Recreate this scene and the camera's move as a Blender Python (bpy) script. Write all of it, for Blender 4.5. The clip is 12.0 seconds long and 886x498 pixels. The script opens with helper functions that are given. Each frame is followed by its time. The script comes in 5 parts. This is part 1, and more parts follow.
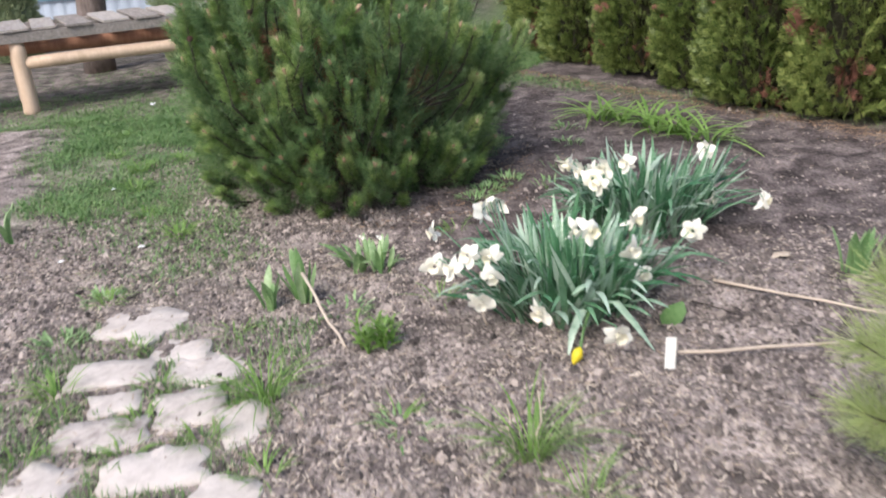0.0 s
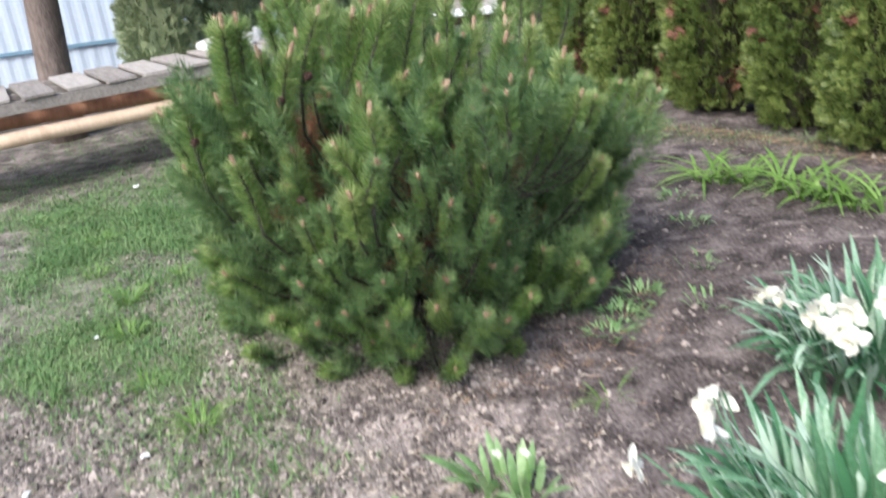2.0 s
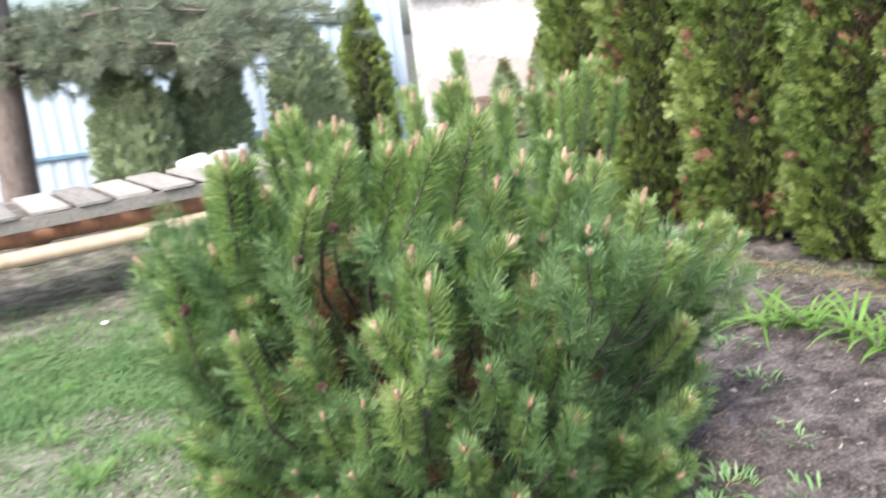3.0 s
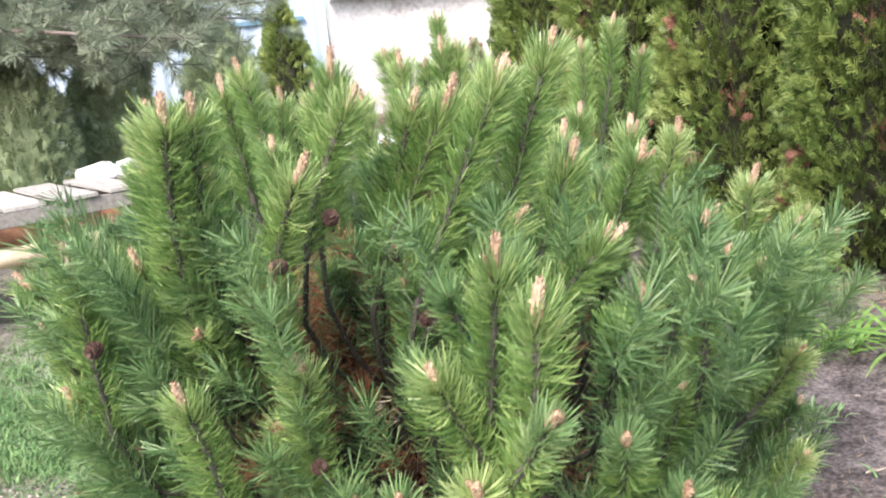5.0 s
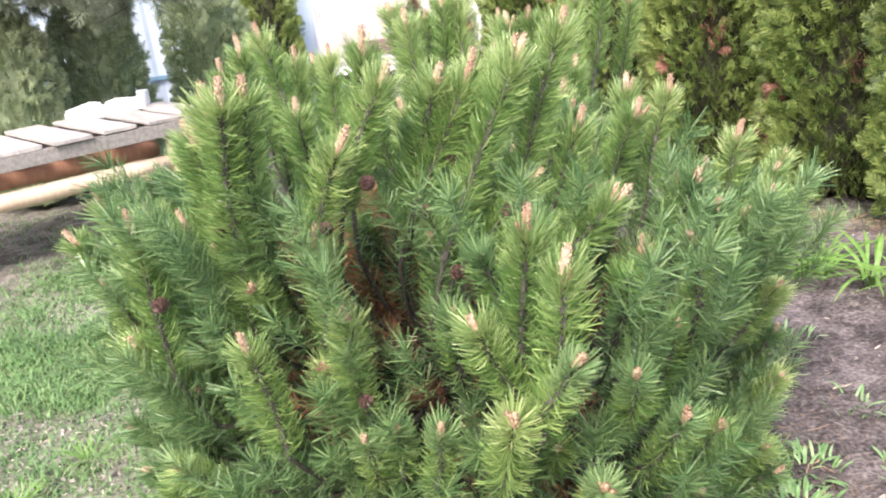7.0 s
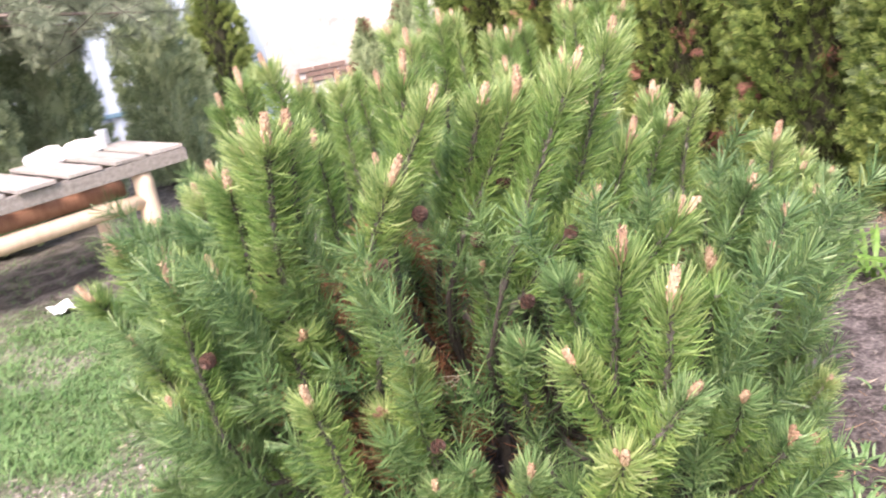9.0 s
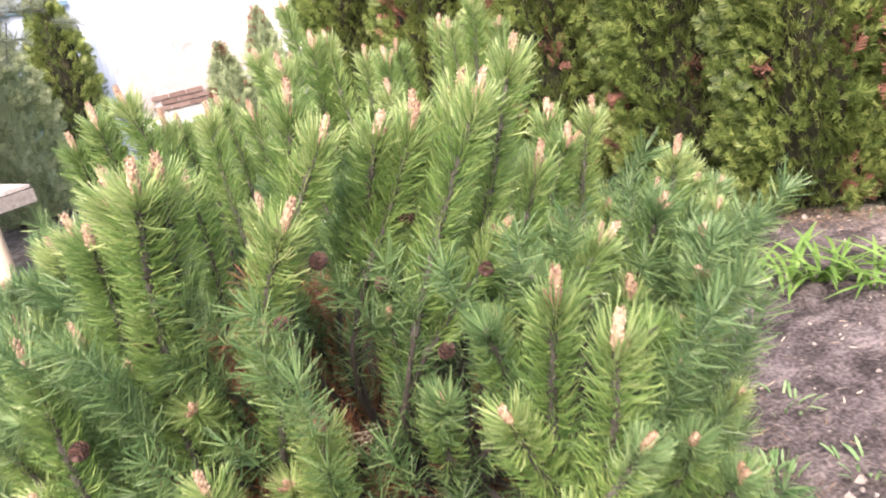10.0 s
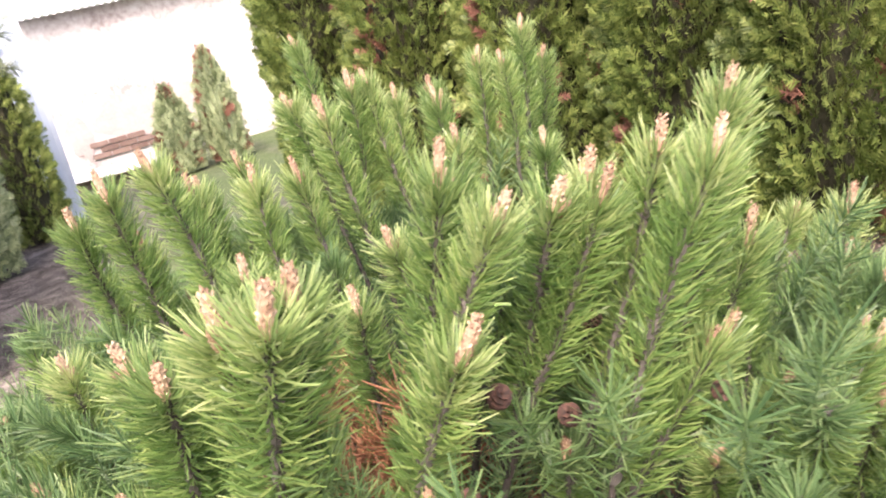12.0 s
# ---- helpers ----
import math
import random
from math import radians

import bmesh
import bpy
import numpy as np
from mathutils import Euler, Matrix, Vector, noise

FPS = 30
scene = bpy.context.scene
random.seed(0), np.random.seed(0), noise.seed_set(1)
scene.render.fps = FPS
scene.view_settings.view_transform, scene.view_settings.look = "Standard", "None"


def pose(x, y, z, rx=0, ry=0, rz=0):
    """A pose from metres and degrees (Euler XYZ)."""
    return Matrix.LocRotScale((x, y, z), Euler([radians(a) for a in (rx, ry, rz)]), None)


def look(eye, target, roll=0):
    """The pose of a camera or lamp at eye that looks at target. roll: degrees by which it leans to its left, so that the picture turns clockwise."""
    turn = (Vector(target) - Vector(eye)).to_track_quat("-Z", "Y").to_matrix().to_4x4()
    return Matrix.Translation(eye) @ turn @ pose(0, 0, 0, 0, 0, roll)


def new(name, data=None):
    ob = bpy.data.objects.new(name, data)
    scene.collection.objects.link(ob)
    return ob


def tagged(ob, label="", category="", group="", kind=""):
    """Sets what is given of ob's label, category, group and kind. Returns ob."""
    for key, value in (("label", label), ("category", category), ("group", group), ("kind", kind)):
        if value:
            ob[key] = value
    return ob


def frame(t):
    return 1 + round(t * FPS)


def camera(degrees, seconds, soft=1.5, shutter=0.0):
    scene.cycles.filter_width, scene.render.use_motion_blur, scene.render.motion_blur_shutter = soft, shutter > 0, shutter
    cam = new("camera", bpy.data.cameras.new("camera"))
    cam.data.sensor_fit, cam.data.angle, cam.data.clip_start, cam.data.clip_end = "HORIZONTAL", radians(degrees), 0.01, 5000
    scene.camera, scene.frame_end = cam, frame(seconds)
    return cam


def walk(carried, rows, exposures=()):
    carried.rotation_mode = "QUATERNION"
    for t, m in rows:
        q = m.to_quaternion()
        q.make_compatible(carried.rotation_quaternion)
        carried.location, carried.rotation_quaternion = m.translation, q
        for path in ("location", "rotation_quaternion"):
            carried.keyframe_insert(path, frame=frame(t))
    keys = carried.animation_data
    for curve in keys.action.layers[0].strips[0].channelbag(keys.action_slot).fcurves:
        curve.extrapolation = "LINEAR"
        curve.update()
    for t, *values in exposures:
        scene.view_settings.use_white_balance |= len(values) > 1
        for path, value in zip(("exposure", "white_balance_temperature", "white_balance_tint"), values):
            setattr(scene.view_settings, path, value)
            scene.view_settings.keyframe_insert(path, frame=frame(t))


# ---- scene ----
cam = camera(54.3, 12.0, soft=1.9, shutter=0.5)
PATH = [
    (0, (0.199, 0.499, 1.505), (0.072, 2.357, 0.775), -4.0),
    (0.5, (0.05, 0.906, 1.522), (-0.042, 2.769, 0.802), -4.3),
    (1, (-0.079, 1.293, 1.532), (-0.17, 3.151, 0.8), -5.7),
    (1.5, (-0.22, 1.651, 1.545), (-0.326, 3.5, 0.79), -7.4),
    (2, (-0.376, 1.992, 1.595), (-0.464, 3.86, 0.886), -7.7),
    (2.5, (-0.468, 2.354, 1.642), (-0.572, 4.261, 1.048), -7.8),
    (3, (-0.617, 2.685, 1.636), (-0.61, 4.624, 1.145), -7.0),
    (3.2, (-0.659, 2.817, 1.638), (-0.559, 4.756, 1.156), -6.2),
    (4.8, (-0.853, 3.444, 1.467), (-0.648, 5.378, 0.999), -6.3),
    (5, (-0.878, 3.475, 1.424), (-0.658, 5.41, 0.966), -6.3),
    (5.5, (-0.925, 3.486, 1.393), (-0.67, 5.408, 0.902), -6.4),
    (6, (-0.949, 3.436, 1.422), (-0.676, 5.33, 0.843), -6.5),
    (6.5, (-0.97, 3.356, 1.514), (-0.689, 5.231, 0.878), -6.3),
    (7, (-0.987, 3.317, 1.549), (-0.737, 5.198, 0.916), -7.2),
    (7.5, (-1.001, 3.307, 1.555), (-0.801, 5.196, 0.93), -8.1),
    (7.7, (-1.004, 3.307, 1.554), (-0.829, 5.199, 0.928), -8.6),
    (9.3, (-1.185, 3.499, 1.581), (-0.713, 5.346, 0.976), -10.6),
    (9.5, (-1.186, 3.526, 1.584), (-0.634, 5.351, 0.983), -10.7),
    (10, (-1.173, 3.63, 1.579), (-0.523, 5.414, 0.951), -11.6),
    (10.5, (-1.129, 3.812, 1.58), (-0.544, 5.618, 0.951), -13.0),
    (11, (-1.146, 3.937, 1.586), (-0.55, 5.753, 0.996), -14.7),
    (11.5, (-1.243, 4.067, 1.613), (-0.505, 5.84, 1.055), -14.1),
    (12, (-1.298, 4.177, 1.619), (-0.5, 5.913, 1.028), -13.0),
]
walk(cam, [(t, look(eye, target, roll)) for t, eye, target, roll in PATH], [(0, 0.04, 6350, 11), (0.5, 0.07, 6250, 10), (1.5, 0.15, 6100, 8), (2, 0.4, 6150, 8), (2.5, 0.74, 6250, 8), (3, 0.88, 6250, 6), (5, 0.99, 6360, 9.5), (6.5, 1.08, 6460, 11.5), (7.5, 1.14, 6520, 14.5), (9.5, 1.14, 6800, 20), (12, 1.13, 7030, 21)])

# ---- world, sun ----
world = bpy.data.worlds.new("sky")
scene.world = world
world.use_nodes = True
wn = world.node_tree
sky = wn.nodes.new("ShaderNodeTexSky")
sky.sky_type, sky.sun_disc = "NISHITA", False
sky.sun_elevation, sky.sun_rotation = radians(48), radians(209)
sky.dust_density, sky.ozone_density = 4.0, 1.0
wn.links.new(sky.outputs[0], wn.nodes["Background"].inputs[0])
wn.nodes["Background"].inputs[1].default_value = 0.225
sun = new("sun", bpy.data.lights.new("sun", "SUN"))
sun.data.energy, sun.data.angle, sun.data.color = 2.4, radians(22), (1.0, 0.95, 0.88)
sun.matrix_world = look((0, 0, 0), (0.3, 0.55, -0.78))


# ---- materials ----
def material(name, ramp, scale=6.0, rough=0.8, bump=0.3, fine=60.0, distort=0.4, island=0.0, objvar=0.0, sheen=0.5, translucent=0.0, depth=0.01, metal=0.0, bands=None):
    """A surface with colour at two scales of noise, relief, and a shift from piece to piece."""
    m = bpy.data.materials.new(name)
    m.use_nodes = True
    nt = m.node_tree
    n, l = nt.nodes, nt.links
    b = n["Principled BSDF"]
    tc = n.new("ShaderNodeTexCoord")
    src = tc.outputs["Object"]
    if bands:
        mp = n.new("ShaderNodeMapping")
        mp.inputs["Scale"].default_value = bands
        l.new(src, mp.inputs[0])
        src = mp.outputs[0]
    big, small = n.new("ShaderNodeTexNoise"), n.new("ShaderNodeTexNoise")
    big.inputs["Scale"].default_value, small.inputs["Scale"].default_value = scale, fine
    big.inputs["Distortion"].default_value = distort
    big.inputs["Detail"].default_value, small.inputs["Detail"].default_value = 5, 4
    l.new(src, big.inputs["Vector"]), l.new(src, small.inputs["Vector"])
    mix = n.new("ShaderNodeMath")
    mix.operation = "MULTIPLY_ADD"
    mix.inputs[1].default_value = 0.45
    l.new(small.outputs[0], mix.inputs[0])
    add = n.new("ShaderNodeMath")
    add.operation = "MULTIPLY"
    add.inputs[1].default_value = 0.55
    l.new(big.outputs[0], add.inputs[0]), l.new(add.outputs[0], mix.inputs[2])
    value = mix.outputs[0]
    for amount, kind, out in ((island, "ShaderNodeNewGeometry", "Random Per Island"), (objvar, "ShaderNodeObjectInfo", "Random")):
        if amount:
            g = n.new(kind)
            v = n.new("ShaderNodeMath")
            v.operation = "MULTIPLY_ADD"
            v.inputs[1].default_value = amount
            sub = n.new("ShaderNodeMath")
            sub.operation = "SUBTRACT"
            sub.inputs[1].default_value = amount / 2
            l.new(g.outputs[out], v.inputs[0]), l.new(value, v.inputs[2]), l.new(v.outputs[0], sub.inputs[0])
            value = sub.outputs[0]
    r = n.new("ShaderNodeValToRGB")
    while len(r.color_ramp.elements) < len(ramp):
        r.color_ramp.elements.new(0.5)
    for e, (p, c) in zip(r.color_ramp.elements, ramp):
        e.position, e.color = p, (*c, 1)
    l.new(value, r.inputs[0])
    l.new(r.outputs[0], b.inputs["Base Color"])
    b.inputs["Roughness"].default_value, b.inputs["Metallic"].default_value = rough, metal
    b.inputs["Specular IOR Level"].default_value = sheen
    if bump:
        bp = n.new("ShaderNodeBump")
        bp.inputs["Strength"].default_value, bp.inputs["Distance"].default_value = bump, depth
        l.new(mix.outputs[0], bp.inputs["Height"]), l.new(bp.outputs[0], b.inputs["Normal"])
    if translucent:
        t = n.new("ShaderNodeBsdfTranslucent")
        mx = n.new("ShaderNodeMixShader")
        mx.inputs[0].default_value = translucent
        l.new(r.outputs[0], t.inputs[0]), l.new(b.outputs[0], mx.inputs[1]), l.new(t.outputs[0], mx.inputs[2])
        l.new(mx.outputs[0], n["Material Output"].inputs[0])
    return m


NEEDLE = material("pine_needle", [(0.2, (0.09, 0.18, 0.05)), (0.5, (0.21, 0.335, 0.1)), (0.8, (0.42, 0.52, 0.19))], 5, 0.32, 0, 40, island=0.45, objvar=0.2, translucent=0.35)
NEEDLE_LOW = material("side_needle", [(0.2, (0.1, 0.19, 0.075)), (0.5, (0.215, 0.34, 0.145)), (0.8, (0.4, 0.51, 0.25))], 5, 0.32, 0, 40, island=0.45, objvar=0.25, translucent=0.35)
NEEDLE_TIP = material("tip_needle", [(0.2, (0.15, 0.26, 0.085)), (0.5, (0.31, 0.425, 0.155)), (0.8, (0.59, 0.655, 0.32))], 5, 0.32, 0, 40, island=0.45, objvar=0.25, translucent=0.4)
YOUNG = material("young_needle", [(0.2, (0.24, 0.33, 0.11)), (0.5, (0.4, 0.48, 0.2)), (0.8, (0.56, 0.62, 0.32))], 5, 0.4, 0, 40, island=0.45, translucent=0.4)
NEEDLE_DEAD = material("dead_needle", [(0.25, (0.125, 0.05, 0.027)), (0.7, (0.33, 0.15, 0.076))], 8, 0.7, 0, 50, island=0.5)
STEM = material("shoot_stem", [(0.3, (0.045, 0.04, 0.036)), (0.7, (0.15, 0.135, 0.12))], 30, 0.9, 0.6, 150, objvar=0.2)
BARK = material("twig_bark", [(0.3, (0.03, 0.025, 0.022)), (0.7, (0.09, 0.075, 0.065))], 30, 0.9, 0.6, 150, objvar=0.2)
CANDLE = material("pine_candle", [(0.25, (0.17, 0.09, 0.06)), (0.48, (0.36, 0.235, 0.155)), (0.74, (0.6, 0.455, 0.335))], 60, 0.65, 0.5, 220, island=0.45, objvar=0.2, depth=0.003)
# Older needles, coloured darker also to stand in for shade inside the bush.
NEEDLE_OLD_SHADED = material("old_shaded_needle", [(0.2, (0.055, 0.12, 0.045)), (0.5, (0.13, 0.225, 0.085)), (0.8, (0.27, 0.37, 0.155))], 5, 0.4, 0, 40, island=0.45, translucent=0.3)
# Needle colour greyed and paled to stand in for distant haze.
HAZY_NEEDLE = material("hazy_grey_needle", [(0.2, (0.12, 0.15, 0.1)), (0.5, (0.22, 0.26, 0.175)), (0.8, (0.36, 0.395, 0.285))], 3, 0.6, 0, 40, island=0.45, translucent=0.25)
CONE = material("pine_cone", [(0.3, (0.03, 0.017, 0.013)), (0.7, (0.13, 0.062, 0.045))], 40, 0.8, 0.4, 200, island=0.4)
THUJA = material("thuja_spray", [(0.25, (0.066, 0.11, 0.025)), (0.5, (0.172, 0.232, 0.06)), (0.78, (0.35, 0.4, 0.13))], 1.7, 0.5, 0, 30, island=0.4, objvar=0.12, translucent=0.3)
# Far sprays lifted and greyed: the haze is put into their colour.
THUJA_HAZY = material("hazy_thuja_spray", [(0.25, (0.185, 0.24, 0.125)), (0.5, (0.32, 0.385, 0.215)), (0.78, (0.48, 0.53, 0.33))], 1.7, 0.6, 0, 30, island=0.4, translucent=0.2)
THUJA_DEAD = material("thuja_dead", [(0.3, (0.14, 0.06, 0.042)), (0.7, (0.33, 0.155, 0.11))], 8, 0.8, 0, 60, island=0.4)
# Near-black colour that puts the shade between sprays into the core.
THUJA_SHADE = material("thuja_shade_core", [(0.3, (0.014, 0.018, 0.008)), (0.7, (0.05, 0.045, 0.024))], 12, 0.95, 0.8, 60, depth=0.04)
SOIL_RAMP = [(0.37, (0.054, 0.045, 0.042)), (0.47, (0.162, 0.136, 0.127)), (0.55, (0.305, 0.26, 0.242)), (0.66, (0.55, 0.472, 0.437))]
CRUMB = material("soil_crumb", [(0.2, (0.05, 0.042, 0.039)), (0.5, (0.17, 0.145, 0.132)), (0.8, (0.42, 0.362, 0.33))], 9, 0.95, 0.4, 90, island=0.55)
LITTER = material("dry_litter", [(0.2, (0.13, 0.075, 0.045)), (0.8, (0.42, 0.28, 0.18))], 9, 0.85, 0, 60, island=0.6)
STRAW = material("dry_straw", [(0.2, (0.25, 0.19, 0.14)), (0.8, (0.62, 0.54, 0.45))], 9, 0.8, 0, 60, island=0.6)
GRASS = material("grass_blade", [(0.2, (0.075, 0.155, 0.05)), (0.5, (0.145, 0.265, 0.09)), (0.8, (0.26, 0.38, 0.16))], 2.5, 0.5, 0, 30, island=0.4, translucent=0.25)
TUFT = material("tuft_blade", [(0.2, (0.075, 0.165, 0.03)), (0.5, (0.155, 0.29, 0.06)), (0.8, (0.3, 0.44, 0.13))], 4, 0.45, 0, 40, island=0.4, objvar=0.2, translucent=0.25)
DAFF_LEAF = material("daffodil_leaf", [(0.2, (0.06, 0.17, 0.08)), (0.5, (0.165, 0.32, 0.185)), (0.8, (0.43, 0.56, 0.45))], 9, 0.22, 0.15, 90, objvar=0.75, translucent=0.2)
PETAL = material("daffodil_petal", [(0.2, (0.9, 0.87, 0.74)), (0.8, (0.95, 0.94, 0.88))], 30, 0.5, 0.2, 160, objvar=0.3, translucent=0.25, depth=0.002)
CORONA = material("daffodil_corona", [(0.2, (0.9, 0.84, 0.62)), (0.8, (0.94, 0.92, 0.82))], 40, 0.5, 0.3, 160, objvar=0.5, translucent=0.25, depth=0.002)
PALE_LEAF = material("pale_leaf", [(0.2, (0.11, 0.23, 0.075)), (0.5, (0.22, 0.37, 0.15)), (0.8, (0.42, 0.56, 0.31))], 10, 0.4, 0.15, 80, objvar=0.4, translucent=0.3)
YELLOW = material("yellow_bud", [(0.2, (0.72, 0.56, 0.02)), (0.8, (0.85, 0.74, 0.05))], 40, 0.5, 0.2, 120, translucent=0.2)
STONE = material("limestone_paver", [(0.32, (0.27, 0.235, 0.22)), (0.45, (0.44, 0.395, 0.37)), (0.66, (0.57, 0.52, 0.49))], 9, 0.9, 0.6, 45, objvar=0.25)
TWIG = material("dry_stick", [(0.25, (0.36, 0.29, 0.23)), (0.75, (0.62, 0.54, 0.45))], 18, 0.75, 0.4, 90, bands=(1, 1, 4))
TAG = material("plant_label", [(0.2, (0.72, 0.71, 0.68)), (0.8, (0.85, 0.84, 0.82))], 15, 0.4, 0.1, 60)
LOG = material("peeled_log", [(0.25, (0.5, 0.36, 0.25)), (0.5, (0.63, 0.48, 0.36)), (0.75, (0.72, 0.59, 0.47))], 4, 0.6, 0.3, 30, objvar=0.2, bands=(6, 6, 0.7))
SLAB = material("red_log", [(0.25, (0.26, 0.12, 0.07)), (0.5, (0.38, 0.19, 0.12)), (0.75, (0.5, 0.28, 0.18))], 4, 0.7, 0.4, 30, bands=(6, 6, 0.7))
PLANK = material("weathered_board", [(0.25, (0.19, 0.168, 0.155)), (0.5, (0.33, 0.3, 0.28)), (0.75, (0.46, 0.425, 0.4))], 5, 0.85, 0.5, 40, objvar=0.35, bands=(8, 1, 8))
SHEET = material("fence_sheet", [(0.2, (0.41, 0.48, 0.6)), (0.8, (0.49, 0.57, 0.68))], 1.5, 0.45, 0.1, 20)
RAIL = material("fence_rail", [(0.2, (0.1, 0.2, 0.3)), (0.8, (0.18, 0.3, 0.4))], 4, 0.5, 0.1, 30)
PLASTER = material("lime_plaster", [(0.38, (0.36, 0.31, 0.3)), (0.47, (0.51, 0.475, 0.465)), (0.6, (0.65, 0.635, 0.625))], 1.6, 0.9, 0.5, 14, depth=0.02)
RENDER = material("bare_render", [(0.25, (0.36, 0.3, 0.29)), (0.7, (0.5, 0.44, 0.42))], 4, 0.95, 0.5, 30)
BRICK = material("old_brick", [(0.2, (0.15, 0.095, 0.078)), (0.8, (0.29, 0.21, 0.18))], 9, 0.9, 0.5, 60, objvar=0.4)
TIN = material("roof_sheet", [(0.25, (0.42, 0.42, 0.43)), (0.75, (0.6, 0.6, 0.61))], 2.5, 0.6, 0.2, 25)
TRUNK = material("pine_trunk", [(0.3, (0.09, 0.07, 0.062)), (0.7, (0.25, 0.2, 0.18))], 9, 0.95, 0.9, 40, depth=0.03, bands=(1, 1, 0.35))
WHITE = material("white_plastic", [(0.2, (0.74, 0.74, 0.76)), (0.8, (0.84, 0.84, 0.86))], 9, 0.5, 0.2, 60)
METAL = material("grey_metal", [(0.2, (0.4, 0.42, 0.44)), (0.8, (0.6, 0.62, 0.64))], 7, 0.5, 0.1, 60)


# ---- geometry helpers ----
def mesh_of(name, verts, faces, mats, index=None, smooth=False):
    me = bpy.data.meshes.new(name)
    me.from_pydata(verts, [], faces)
    for m in mats if isinstance(mats, (list, tuple)) else [mats]:
        me.materials.append(m)
    if index is not None:
        me.polygons.foreach_set("material_index", index)
    if smooth:
        me.polygons.foreach_set("use_smooth", [True] * len(me.polygons))
    me.update()
    return me


def part(name, data, mat=None, parent=None, label="", m=None):
    """Links a bmesh or a mesh as one object under a thing or a part."""
    if isinstance(data, bmesh.types.BMesh):
        me = bpy.data.meshes.new(name)
        data.to_mesh(me)
        data.free()
        if mat:
            me.materials.append(mat)
        data = me
    ob = new(name, data)
    if parent:
        ob.parent = parent
    if m is not None:
        ob.matrix_basis = m
    return tagged(ob, label)


def thing(name, x=0, y=0, z=0, label="", category="", group="", kind="", rz=0):
    ob = new(name)
    ob.matrix_basis = pose(x, y, z, 0, 0, rz)
    return tagged(ob, label, category, group, kind)


class Soup:
    """Gathers vertices and faces."""

    def __init__(self):
        self.v, self.f, self.i = [], [], []

    def tube(self, pts, radii, sides=6, mat=0, cap=True):
        base = len(self.v)
        pts = [Vector(p) for p in pts]
        for k, p in enumerate(pts):
            d = (pts[min(k + 1, len(pts) - 1)] - pts[max(k - 1, 0)]).normalized()
            a = d.orthogonal().normalized() if k == 0 else (a - d * a.dot(d)).normalized()
            b = d.cross(a)
            for s in range(sides):
                w = 2 * math.pi * s / sides
                self.v.append(tuple(p + radii[k] * (math.cos(w) * a + math.sin(w) * b)))
        for k in range(len(pts) - 1):
            for s in range(sides):
                u = base + k * sides
                self.f.append((u + s, u + (s + 1) % sides, u + sides + (s + 1) % sides, u + sides + s))
                self.i.append(mat)
        if cap:
            self.f.append(tuple(base + (len(pts) - 1) * sides + s for s in range(sides)))
            self.f.append(tuple(base + s for s in reversed(range(sides))))
            self.i += [mat, mat]

    def strip(self, pts, side, widths, mat=0, fold=0.0):
        """A ribbon along pts; fold lifts its two edges, so that it is a trough."""
        base = len(self.v)
        pts = [Vector(p) for p in pts]
        n = 3 if fold else 2
        for k, p in enumerate(pts):
            d = (pts[min(k + 1, len(pts) - 1)] - pts[max(k - 1, 0)]).normalized()
            up = side.cross(d)
            for s in ((-1, 0, 1) if fold else (-1, 1)):
                self.v.append(tuple(p + side * (s * widths[k] / 2) + up * (fold * abs(s) * widths[k])))
        for k in range(len(pts) - 1):
            for s in range(n - 1):
                u = base + k * n + s
                self.f.append((u, u + 1, u + n + 1, u + n))
                self.i.append(mat)

    def mesh(self, name, mats, smooth=False):
        return mesh_of(name, self.v, self.f, mats, self.i, smooth)


def box_bm(sx, sy, sz, bevel=0.0, jitter=0.0, rng=None):
    bm = bmesh.new()
    bmesh.ops.create_cube(bm, size=1)
    bmesh.ops.scale(bm, vec=(sx, sy, sz), verts=bm.verts)
    if jitter:
        for v in bm.verts:
            v.co += Vector([rng.uniform(-jitter, jitter) for _ in range(3)])
    if bevel:
        bmesh.ops.bevel(bm, geom=list(bm.edges), offset=bevel, segments=2, affect="EDGES")
    return bm


def unit(v):
    return Vector(v).normalized()


# ---- ground ----
def height(x, y):
    n = noise.noise((x * 0.6, y * 0.6, 0.3)) * 0.03 + noise.noise((x * 2.3, y * 2.3, 1.7)) * 0.014 + noise.noise((x * 8, y * 8, 4.1)) * 0.006 + noise.noise((x * 17, y * 17, 2.1)) * 0.011
    fade = max(0.0, 1 - max(0, math.hypot(x + 0.5, y - 5) - 7) / 6)
    mound = 0.05 * math.exp(-((x + 0.65) ** 2 + (y - 5.7) ** 2) / 1.1)
    clods = noise.noise((x * 11, y * 11, 6.6)) * 0.012 + abs(noise.noise((x * 26, y * 26, 8.8))) * 0.014
    return (n + clods * dug_and_shaded(x, y)) * fade + mound


